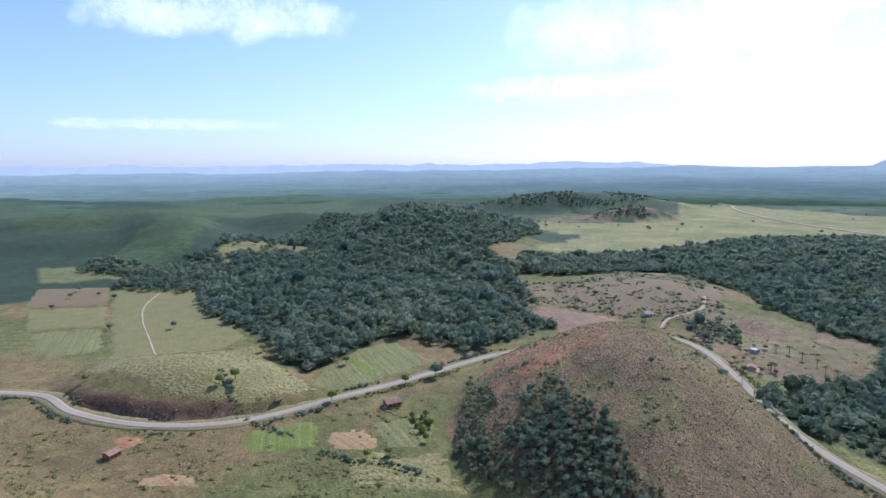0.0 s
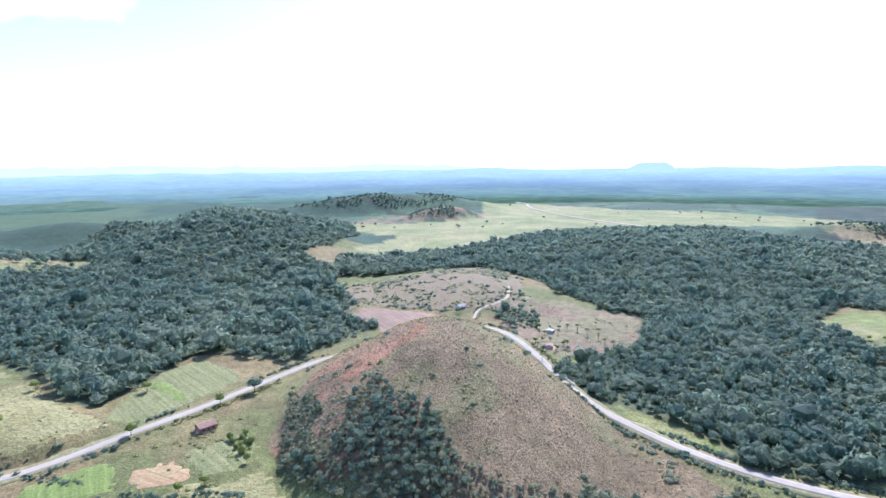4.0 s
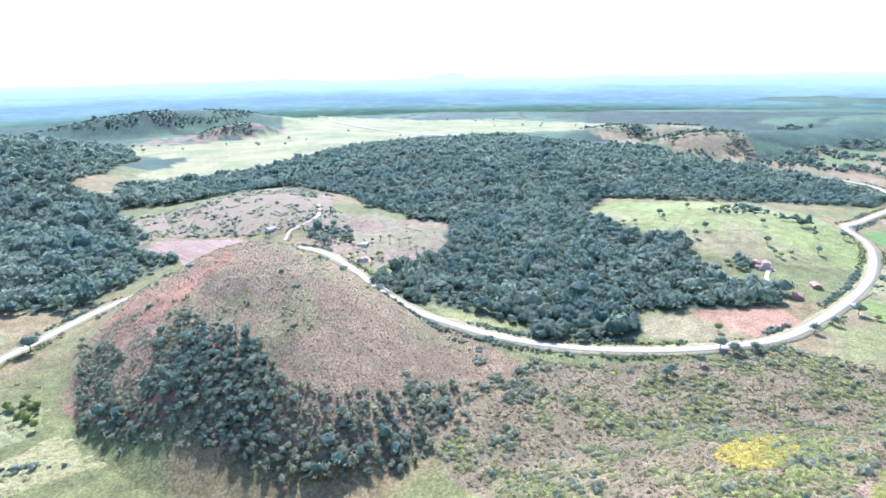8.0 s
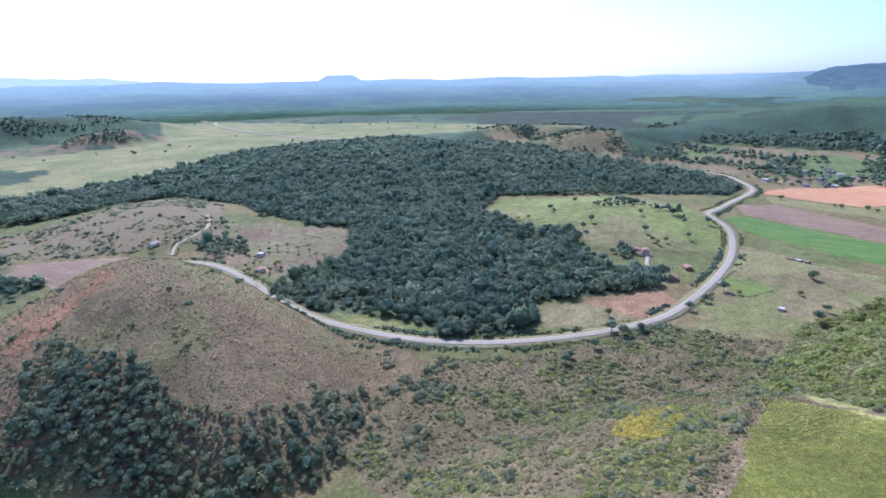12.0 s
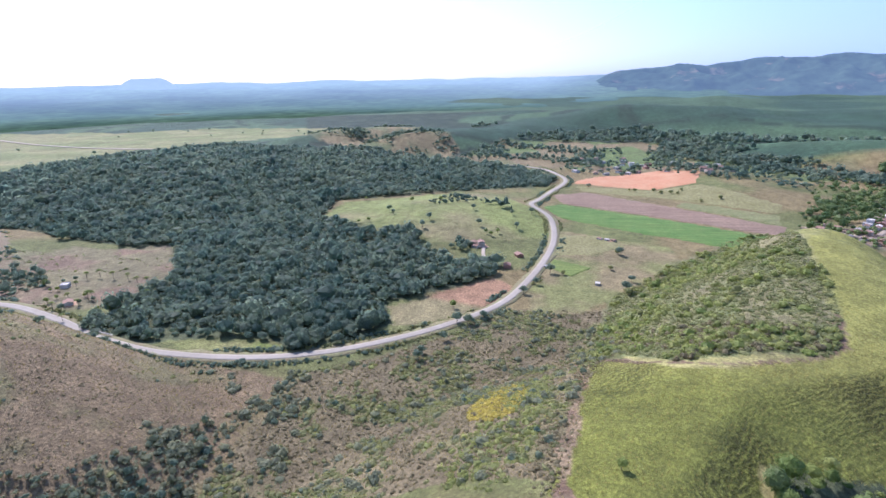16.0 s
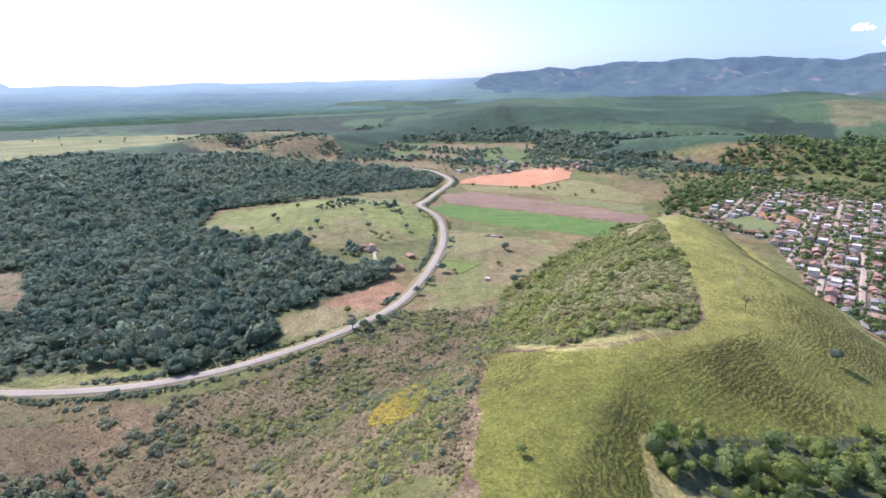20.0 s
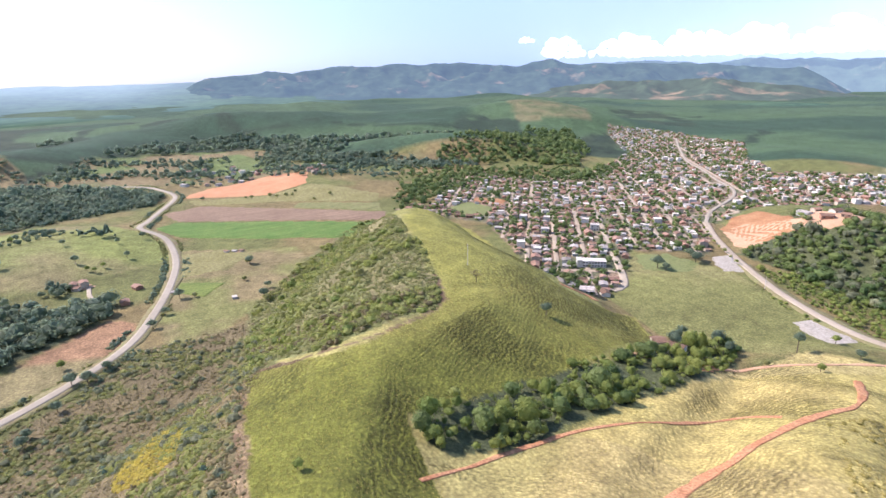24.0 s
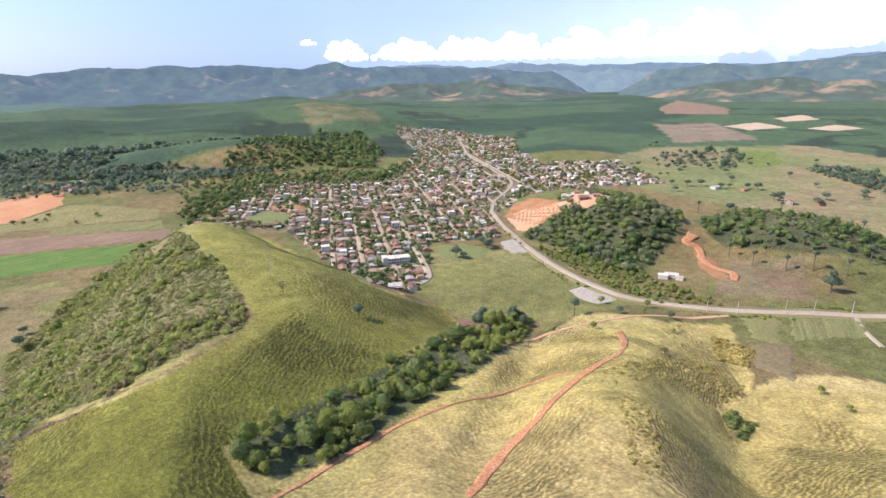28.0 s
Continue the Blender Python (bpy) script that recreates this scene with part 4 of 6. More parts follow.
sheet("field", BROWN_FIELD, 0.25, BROWN_SOIL, "brown scrubby field inside the woods", "field")
sheet("field", PINK_FIELD, 0.5, PINK_SOIL, "pinkish ploughed field behind the hill", "field", 8, 1.0)
sheet("field", REEDS, 0.5, TUFTED, "coarse dry grass plot", "field", 5)
sheet("field", SMALL_CROP, 0.6, GREEN_CROP, "small bright green crop plot", "field", 2, 0.6)
sheet("field", GREEN_STRIP, 0.35, CANE, "long bright green sugar-cane strip", "field", 7, 1.2)
sheet("field", PINK_STRIP, 0.35, PINK_SOIL, "long pinkish ploughed strip", "field", 8, 1.2)
sheet("field", TAN_LOT, 0.3, TUFTED, "dry tan field below the red lot", "field", 8)
sheet("field", GREEN_STRIP_B, 0.6, DULL_CROP, "dull green strip of low crop", "field", 7)
sheet("red_lot", RED_LOT, 0.35, BARE_RED, "levelled lot of bare red earth", "lot", 8, 3)
sheet("pitch", PITCH, 0.2, TURF, "green sports pitch at the town's edge", "pitch", 6, 0.2)
sheet("park", PARK, 0.2, TURF, "green park lawn at the town's edge", "park", 6)
sheet("yard", PAD, 0.3, CONCRETE, "pale concrete yard beside the avenue", "yard", 5, 0.6)
sheet("red_bank", RED_CUT, 0.4, RED_EARTH, "bare orange-red landslip on a hillside", "bank", 5, 3)
sheet("red_bank", EARTH_TERRACE, 0.4, DIRT, "bare graded red earth terrace above the avenue", "bank", 6, 3)
sheet("red_bank", EARTH_SLOPE, 0.4, RED_EARTH, "bare orange earth slope above the town avenue", "bank", 6, 4)
sheet("lot", HILL_SITE, 0.4, DIRT, "cleared red earth building site on a hill", "lot", 6, 3)
sheet("lot", PITCH_APRON, 0.3, RED_EARTH, "bare red earth beside the sports pitch", "lot", 6, 1)
sheet("plaza", PLAZA, 0.3, CONCRETE, "paved dusty plaza at the town's edge", "plaza", 5, 0.4)
strip("road", [(540, -303), (486, -280), (415, -249), (373, -233), (333, -214), (326, -200)], 5.6, 0.5, PALE_DIRT, "wide pale dusty street into the town", "road")
strip("track", [(304, -148), (303, -168), (297, -171)], 3.6, 0.4, TRACK_EARTH, "orange earth lane at the town's edge", "track", 5, 0.6)
strip("track", [(262, -455), (256, -438), (247, -440), (230, -420), (213, -408), (199, -408), (188, -392)], 7.0, 0.5, TRACK_EARTH, "orange earth cutting on a hillside", "track", 2, 1.0)
sheet("red_bank", RED_SPOT, 0.3, RED_EARTH, "patch of bare red earth by the gully", "bank", 4, 2)
sheet("field", SOUTH_CROP, 0.6, PASTURE, "green plot by the avenue", "field", 5)
sheet("field", SOUTH_CROP_B, 0.6, DULL_CROP, "weedy green plot by the avenue", "field", 6)
sheet("field", SOUTH_PLOUGH, 0.6, BROWN_SOIL, "bare brown plot with a ditch", "field", 5)
sheet("field", SOUTH_FIELD, 0.6, GREEN_CROP, "bright green crop on the far plain", "field", 20)
for plot in (CLEARINGS_A, CLEARINGS_B, CLEARINGS_C):
    sheet("clearing", plot, 1.5, PALE_SOIL, "pale cleared ground inside a plantation", "clearing", 30, 8)
sheet("clearing", FAR_PLOUGH, 1.5, PINK_SOIL, "pinkish cleared slope below the mountains", "clearing", 40, 12)

# ---- woods ----
rng = np.random.default_rng(4)
BIG = [crown(rng, 2, 210, rng.uniform(0.8, 1.2), 0.45, 0.14) for _ in range(10)]
MEDIUM = [crown(rng, 1, 52, rng.uniform(0.75, 1.15), 0.5, 0.21) for _ in range(10)]
SMALL = [crown(rng, 1, 20, rng.uniform(0.75, 1.1), 0.5, 0.32) for _ in range(8)]
BUSH = [crown(rng, 1, 34, rng.uniform(0.55, 0.85), 0.5, 0.25) for _ in range(10)]
TUFT = [crown(rng, 1, 14, rng.uniform(0.45, 0.65), 0.45, 0.32) for _ in range(6)]


def wood(name, poly, spacing, size, label, seed, mat=FOREST, keep=None, near=330):
    """A closed wood: many middling crowns, small ones between them and a few that stand out above."""
    p = sow(poly, spacing, seed, keep)
    r = np.hypot(p[:, 0], p[:, 1])
    g = np.random.default_rng(seed + 1)
    lot = g.random(len(p))
    s = np.where(lot < 0.5, g.uniform(0.45, 0.8, len(p)), np.where(lot < 0.93, g.uniform(0.75, 1.1, len(p)), g.uniform(1.15, 1.5, len(p))))
    s = s * size * (0.75 + 0.5 * value_noise(p[:, 0], p[:, 1], 40, 17))
    p[:, 2] += size * 0.2 + (s - size * 0.8) * g.uniform(-0.1, 0.2, len(p)) + 0.8 * (value_noise(p[:, 0], p[:, 1], 55, 19) - 0.5) * size
    tones = np.clip(0.45 + 0.9 * (fbm(p[:, 0], p[:, 1], 70, 23, 3) - 0.5) + g.normal(0, 0.24, len(p)), 0, 1.25)
    for kinds, w in ((BIG, r < near), (MEDIUM, (r >= near) & (r < 850)), (SMALL, (r >= near) & (r >= 850))):
        if w.any():
            crowd(name, kinds, p[w], s[w], mat, label, "forest", seed + 2, 0.32, tones=tones[w])


wood("forest", LOOP_WOOD, 6.4, 5.7, "dense dark green forest inside the road's bend", 10,
     keep=lambda x, y, g: ~inside(GLADE, x, y) & ~inside(KNOLL, x, y) & ~inside(BROWN_FIELD, x, y))
wood("forest", WEST_WOOD, 8.2, 6.9, "dense dark green forest over low hills", 20, keep=lambda x, y, g: ~inside(PINK_FIELD, x, y) & (~inside(HILL_CLEARING, x, y) | (g.random(len(x)) < 0.14)))
clumped = lambda x, y, g: (fbm(x, y, 70, 27, 3) > 0.53) & (g.random(len(x)) < 0.8)
wood("forest", TAN_HILL, 10.0, 5.0, "dark trees in the folds of dry hills", 25, near=0, keep=clumped)
wood("forest", MIXED_LAND, 9.0, 5.0, "clumps and hedges of dark trees between small fields", 26, near=0, keep=clumped)
hollows = lambda x, y, g: (height(x, y) < 9 + 8 * value_noise(x, y, 90, 71)) & (np.hypot(x, y) > 1120) & (g.random(len(x)) < 0.75)
wood("forest", [(1480, 640), (1900, 300), (1900, -420), (1420, -430), (1290, -330), (1080, -40), (1250, 160), (1200, 420)], 13.0, 7.5, "dark native wood in the valleys between plantations", 27, near=0, keep=hollows)
wood("forest", GLADE_CLUMP, 6.5, 4.5, "clump of dark trees by the road", 30)
wood("forest", RIVER_WOOD, 8, 5.0, "dark trees along a stream", 35)
not_cleared = lambda x, y: ~inside(EARTH_SLOPE, x, y) & ~inside(HILL_SITE, x, y)
wood("forest", HILL_WOOD, 6.0, 3.8, "dense olive wood on a hill by the town", 40, SAGE, near=0, keep=lambda x, y, g: not_cleared(x, y) & (g.random(len(x)) < 0.35))
wood("forest", HILL_WOOD, 6.0, 4.0, "dark trees on a hill by the town", 42, GROVE, near=0, keep=lambda x, y, g: not_cleared(x, y) & (g.random(len(x)) < 0.75))
wood("forest", TALL_WOOD, 9.0, 4.8, "open wood of tall trees on a hillside", 50, GROVE, near=0, keep=lambda x, y, g: g.random(len(x)) < 0.75)
wood("forest", EAST_WOOD, 11.0, 7.0, "dark wood on a rise behind the town", 60, GROVE, near=0)
wood("forest", BELT_WOOD, 10.0, 6.5, "dark belt of trees along a stream", 70, near=0)
wood("forest", TOWN_EDGE_TREES, 10.5, 5.0, "green garden trees at the town's edge", 80, GROVE, near=0, keep=lambda x, y, g: g.random(len(x)) < 0.8)
wood("forest", SETTLE, 13.0, 5.0, "green trees round a hamlet", 90, FOREST, near=0, keep=lambda x, y, g: g.random(len(x)) < 0.6)
wood("forest", SOUTH_WOOD_A, 14.0, 5.5, "loose wood on the far pasture", 100, near=0, keep=lambda x, y, g: g.random(len(x)) < 0.6)
wood("forest", SOUTH_WOOD_B, 9.0, 5.0, "dark rows of planted trees", 110, near=0)
wood("forest", [(-614, 760), (-532, 735), (-411, 728), (-394, 765), (-496, 798), (-617, 809)], 8.5, 5.5, "dark trees along a stream below the plantations", 115, near=0)
wood("forest", [(-475, 648), (-511, 744), (-481, 820), (-452, 891), (-402, 814), (-321, 644), (-379, 628)], 8.5, 6.0, "dark trees at the foot of a plantation hill", 117, near=0)
wood("thicket", DARK_GROVE, 6.0, 4.4, "dark orchard grove by a farmhouse", 120, near=700)
wood("thicket", KNOLL_HEDGE, 9.0, 3.6, "hedge of trees across the knoll", 125, near=700)
wood("thicket", BANANA_GROVE, 4.5, 2.4, "pale green banana grove beside a cottage", 130, BRIGHT)
wood("thicket", HILL_GREEN, 4.5, 2.6, "bright green bushes along the avenue", 140, BRIGHT)
gappy = lambda x, y, g: value_noise(x, y, 14, 15) + 0.5 * g.random(len(x)) > 0.55
wood("thicket", GULLY_WOOD, 5.6, 4.0, "dense green trees filling a gully", 150, GROVE, lambda x, y, g: gappy(x, y, g) & (g.random(len(x)) < 0.3))
wood("thicket", GULLY_WOOD, 6.0, 3.4, "bright green trees filling a gully", 155, BRIGHT, lambda x, y, g: gappy(x, y, g) & (g.random(len(x)) < 0.85))
wood("thicket", GULLY_WOOD, 3.6, 1.7, "low bright bushes under the gully's trees", 158, BRIGHT, lambda x, y, g: g.random(len(x)) < 0.5, near=0)
not_gash = lambda x, y, g: ~inside(HILL_GASH, x, y) & (value_noise(x, y, 16, 5) + 0.5 * g.random(len(x)) > 0.42)
wood("thicket", HILL_CORE, 4.0, 2.6, "dark green thicket on the lower slope of the brown hill", 160, FOREST, not_gash, near=0)
wood("thicket", HILL_THICKET, 6.5, 2.4, "dark trees among scrub on the brown hill's foot", 164, FOREST, not_gash, near=0)
wood("thicket", HILL_THICKET, 3.6, 1.8, "grey-green bushy trees on the brown hill's foot", 167, SAGE, not_gash, near=0)
wood("forest", GARDEN_BELT, 9.5, 4.4, "leafy gardens between the fields and the town", 170, GROVE, near=0, keep=lambda x, y, g: g.random(len(x)) < 0.62)
wood("forest", GARDEN_BELT_B, 11.0, 4.6, "leafy trees along a stream beyond the fields", 175, FOREST, near=0, keep=lambda x, y, g: g.random(len(x)) < 0.5)
bare_spots = lambda x, y, g: (fbm(x, y, 120, 29, 3) < 0.56) & (g.random(len(x)) < 0.85)
wood("forest", [(-60, 1850), (80, 1790), (330, 1770), (620, 1880), (760, 2010), (560, 2060), (250, 2000)], 11.0, 4.8, "dark woods over a low hill beyond the meadow", 180, near=0, keep=bare_spots)
wood("forest", [(290, 1520), (430, 1480), (560, 1560), (520, 1620), (360, 1620)], 11.0, 4.8, "dark trees on a bare red hill beyond the meadow", 185, near=0, keep=bare_spots)


def scrub(name, poly, spacing, size, mat, label, seed, density, kinds, lo=0.42, hi=0.56, dead=False):
    """Bushes in drifts over a slope, thick where the slope is green (or, dead ones, where it is not)."""
    def keep(x, y, g):
        n = greenness(x, y) + 0.12 * (value_noise(x, y, 9, seed) - 0.5)
        full = smooth(lo, hi, n)
        return g.random(len(x)) < density * (1 - full if dead else full)
    p = sow(poly, spacing, seed, keep, 0.5)
    s = np.random.default_rng(seed + 1).uniform(0.4, 1.35, len(p)) ** 1.3 * size
    p[:, 2] -= s * 0.16
    crowd(name, kinds, p, s, mat, label, "shrubs", seed + 2, 0.35)


LOW = [crown(rng, 1, 22, rng.uniform(0.32, 0.5), 0.5, 0.28) for _ in range(10)]
scrub("scrub", SCRUB_RIDGE, 2.1, 1.6, SCRUB, "olive green scrub covering the ridge", 200, 0.85, LOW, 0.2, 0.38)
scrub("scrub", SCRUB_RIDGE, 5.0, 2.8, BRIGHT, "bright green bushes on the ridge", 210, 0.5, BUSH, 0.42, 0.56)
scrub("scrub", SCRUB_RIDGE, 4.2, 2.4, LIME, "lime green bushes on the ridge", 215, 0.8, BUSH, 0.4, 0.52)
scrub("scrub", SCRUB_SLOPE, 2.6, 1.7, SCRUB, "olive bushes in drifts on a dry slope", 220, 0.75, LOW, 0.41, 0.55)
scrub("scrub", SCRUB_SLOPE, 4.4, 1.9, SAGE, "grey-green bushes on a dry slope", 222, 0.6, BUSH, 0.42, 0.56)
scrub("scrub", SCRUB_SLOPE, 2.0, 0.9, DRY, "grey-brown dead bracken on a dry slope", 230, 0.8, TUFT, 0.42, 0.58, True)
scrub("scrub", SCRUB_SLOPE, 2.4, 1.5, LIME, "lime green bushes on a dry slope", 240, 0.35, LOW, 0.5, 0.58)
scrub("scrub", SCRUB_SLOPE, 9.0, 1.5, FOREST, "dark bushes dotting a dry slope", 245, 0.5, BUSH, 0.4, 0.5)
scrub("scrub", BROWN_HILL, 2.4, 0.62, DRY, "grey-brown dead bracken over the brown hill", 250, 0.75, TUFT, 0.5, 0.66, True)
scrub("scrub", BROWN_HILL, 3.0, 1.3, SCRUB, "olive bushes dotting the brown hill", 260, 0.34, LOW, 0.44, 0.6)
SLOPE_CLUMPS = [(188, 228), (204, 189), (179, 165), (148, 155), (133, 137), (117, 171), (96, 190), (108, 201), (150, 208)]
scrub("scrub", SLOPE_CLUMPS, 2.6, 2.1, SAGE, "grey-green bushes in a fold of the slope", 256, 0.85, BUSH, 0.38, 0.54)
scrub("scrub", SLOPE_CLUMPS, 4.5, 2.0, FOREST, "dark bushes in a fold of the slope", 258, 0.6, BUSH, 0.42, 0.54)
scrub("scrub", BROWN_HILL, 7.0, 1.7, FOREST, "dark bushes on the brown hill", 265, 0.3, BUSH, 0.44, 0.6)
scrub("scrub", HILL_THICKET, 2.3, 1.25, SAGE, "grey-green scrub between the trees of the thicket", 270, 0.9, LOW, 0.3, 0.45)
scrub("scrub", MOUND_PASTURE, 2.4, 0.7, DRY, "coarse tufts on a low mound", 280, 0.8, TUFT, 0.5, 0.7, True)
scrub("scrub", BROWN_FIELD, 4.0, 2.0, SCRUB, "dull bushes over a brown field", 290, 0.9, LOW, 0.4, 0.55)
scrub("scrub", BROWN_FIELD, 6.0, 2.2, FOREST, "dark bushes over a brown field", 292, 0.9, BUSH, 0.44, 0.56)
scrub("scrub", GLADE, 6.0, 1.6, SCRUB, "bushes in a glade", 295, 0.6, LOW)
scrub("yellow_shrub", YELLOW_BLOOM, 1.2, 1.2, YELLOW, "drift of yellow flowering shrub", 300, 1.0, LOW, 0.0, 0.1)
scrub("scrub", [(-280, 281), (-120, 292), (-24, 349), (-9, 270), (-73, 185), (-255, 203)], 3.6, 1.5, SCRUB, "bushes scattered over rough pasture", 310, 0.8, LOW)
scrub("scrub", TALL_WOOD, 4.0, 1.4, DRY, "dry undergrowth below tall trees", 320, 0.8, TUFT, 0.4, 0.6, True)


LIME_DRIFT = [(115, 62), (140, 65), (164, 64), (245, 74), (235, 59), (160, 44), (131, 38), (118, 39), (111, 44)]
DEAD_BAND = [(109, 33), (131, 37), (158, 39), (218, 42), (236, 29), (192, 33), (157, 28), (130, 27), (109, 25)]
GREY_EDGE = [(287, 52), (208, 2), (234, -51), (243, -54), (253, -43), (262, 4), (295, 37)]
GREEN_FOLD = [(177, 150), (223, 142), (254, 120), (259, 97), (292, 81), (261, 73), (224, 87), (175, 89), (148, 97), (154, 124)]
scrub("scrub", LIME_DRIFT, 2.0, 1.5, LIME, "lime green bushes in a drift below the yellow bloom", 500, 0.85, LOW, 0.25, 0.5)
scrub("scrub", DEAD_BAND, 1.7, 0.9, DRY, "grey-brown dead bracken along the fence line", 505, 0.8, TUFT, 0.5, 0.7, True)
scrub("scrub", GREY_EDGE, 2.4, 1.7, DRY, "grey leafless bushes at the ridge's edge", 510, 0.5, BUSH, 0.3, 0.5)
scrub("scrub", GREEN_FOLD, 2.4, 1.5, SCRUB, "olive bushes in the fold between two slopes", 515, 0.6, LOW, 0.3, 0.5)


def tussock(g, blades=5):
    """A tuft of grass about 1 high: a few bent blades leaning outwards."""
    v, f = [], []
    for k in range(blades):
        a = k * 6.283 / blades + g.uniform(-0.5, 0.5)
        out, w, n = g.uniform(0.3, 0.75), g.uniform(0.12, 0.22), len(v)
        dx, dy = math.cos(a), math.sin(a)
        v += [(dx * 0.1 - dy * w, dy * 0.1 + dx * w, -0.1), (dx * 0.1 + dy * w, dy * 0.1 - dx * w, -0.1), (dx * out, dy * out, g.uniform(0.6, 1.0))]
        f.append((n, n + 1, n + 2))
    return np.array(v), np.array(f)


GRASS = [tussock(rng) for _ in range(8)]


def grass(poly, spacing, size, mat, label, seed, far=290.0):
    """Tussocks over a pasture, thicker in drifts."""
    def keep(x, y, g):
        return (g.random(len(x)) < 0.35 + 0.65 * smooth(0.4, 0.6, fbm(x, y, 11, seed, 3))) & (np.hypot(x, y) < far)
    p = sow(poly, spacing, seed, keep, 0.5)
    crowd("grass_tussocks", GRASS, p, np.random.default_rng(seed).uniform(0.4, 1.0, len(p)) * size, mat, label, "grass", seed + 1, 0.3)


grass(GREEN_FLANK, 1.15, 0.55, STRAW, "dry-tipped grass tussocks on a green slope", 400)
grass(SPUR_GRASS, 1.25, 0.5, STRAW, "pale dry grass tussocks on the spur", 410)
grass(SCRUB_SLOPE, 1.6, 0.7, STRAW, "straw-coloured grass among the scrub", 420)
grass(BROWN_HILL, 1.9, 0.75, STRAW, "straw-coloured grass over the brown hill", 430, 420.0)


scrub("scrub", BOWL_FACE, 1.7, 0.85, STRAW, "coarse olive tussocks on the hollow's steep face", 450, 0.8, TUFT, 0.3, 0.5)
scrub("scrub", [(99, -212), (97, -223), (85, -222), (84, -205)], 2.0, 1.8, GROVE, "dark green bushes in the spur's hollow", 440, 0.9, BUSH, 0.2, 0.3)
scrub("scrub", [(148, -295), (127, -297), (117, -272), (131, -264)], 1.7, 1.2, STRAW, "tall pale reeds at the spur's foot", 445, 0.9, BUSH, 0.2, 0.3)


def verge(name, pts, offs, spacing, size, mat, label, seed):
    """Bushes in broken hedges beside a road."""
    g = np.random.default_rng(seed)
    line = curve_points(pts, spacing)
    way = np.gradient(line, axis=0)
    way /= np.linalg.norm(way, axis=1, keepdims=True) + 1e-9
    out = []
    for side in (-1, 1):
        n = value_noise(line[:, 0] + side * 500, line[:, 1], 38, seed)
        for off in offs:
            ok = (n + 0.3 * g.random(len(line))) > 0.84
            p = line + side * np.stack([-way[:, 1], way[:, 0]], 1) * (off + g.uniform(-1.2, 1.2, (len(line), 1)))
            out.append(p[ok])
    p = np.concatenate(out)
    p = np.c_[p, height(p[:, 0], p[:, 1])]
    crowd(name, BUSH, p, g.uniform(0.5, 1.4, len(p)) * size, mat, label, "hedge", seed + 1, 0.35)


verge("hedge", ROAD, (6.5, 8.5), 2.2, 1.3, SCRUB, "broken hedge of olive bushes beside the road", 330)
verge("hedge", ROAD, (7.5, 10.0), 3.0, 1.7, FOREST, "broken hedge of dark bushes beside the road", 340)
verge("hedge", SOUTH_ROAD[:9], (8.0, 10.0), 4.0, 1.6, BRIGHT, "bushes beside the avenue", 350)
verge("hedge", GLADE_TRACK, (3.5,), 3.5, 1.4, SCRUB, "bushes beside a farm track", 360)
verge("hedge", [(-174, 340), (-140, 300), (-90, 270), (-40, 250), (10, 228)], (0.5, 3), 3.0, 1.6, FOREST, "dark bushes along a ditch", 370)
for spot, size in ((KNOLL_HOUSES[1], 9), (GLADE_HOUSES[2], 7), (GLADE_HOUSES[0], 6), (WEST_HOUSE[0], 7), (EAST_HOUSES[3], 6)):
    x, y = spot
    sheet("yard", [(x - size, y - size * 0.6), (x + size * 0.2, y - size), (x + size, y + size * 0.1), (x + size * 0.3, y + size), (x - size * 0.7, y + size * 0.7)], 0.2, DIRT, "bare trodden earth yard of a farm", "yard", 3, 1.5)

# ---- the far hills, mountains and clouds ----
def far_land():
    """The plain beyond the meadow and plantations, rolling up to the horizon."""
    az = np.arange(-64, 184, 0.8)
    r = 2250 * (4930 / 2250) ** np.linspace(0, 1, 90)
    a, r = np.meshgrid(np.radians(az), r)
    x, y = np.sin(a) * r, np.cos(a) * r
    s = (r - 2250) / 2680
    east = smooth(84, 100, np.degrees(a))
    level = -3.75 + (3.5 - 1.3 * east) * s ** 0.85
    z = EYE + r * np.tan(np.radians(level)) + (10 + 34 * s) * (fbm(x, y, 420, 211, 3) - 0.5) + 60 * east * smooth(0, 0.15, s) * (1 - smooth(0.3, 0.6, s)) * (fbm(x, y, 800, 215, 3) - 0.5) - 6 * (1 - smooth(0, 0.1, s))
    # haze painted as emission, brighter and bluer towards the horizon
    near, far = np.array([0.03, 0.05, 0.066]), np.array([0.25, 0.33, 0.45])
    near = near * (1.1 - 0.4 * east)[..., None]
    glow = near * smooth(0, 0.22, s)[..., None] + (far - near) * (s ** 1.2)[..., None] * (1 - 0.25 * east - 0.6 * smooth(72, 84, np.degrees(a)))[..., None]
    n, k = x.shape
    i = (np.arange(n - 1)[:, None] * k + np.arange(k - 1)[None]).ravel()
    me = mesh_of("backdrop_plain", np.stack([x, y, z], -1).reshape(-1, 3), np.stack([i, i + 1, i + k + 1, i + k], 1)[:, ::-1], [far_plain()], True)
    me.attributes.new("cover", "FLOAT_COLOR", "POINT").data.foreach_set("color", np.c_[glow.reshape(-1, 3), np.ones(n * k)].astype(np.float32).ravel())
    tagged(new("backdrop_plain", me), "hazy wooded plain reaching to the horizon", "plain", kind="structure")


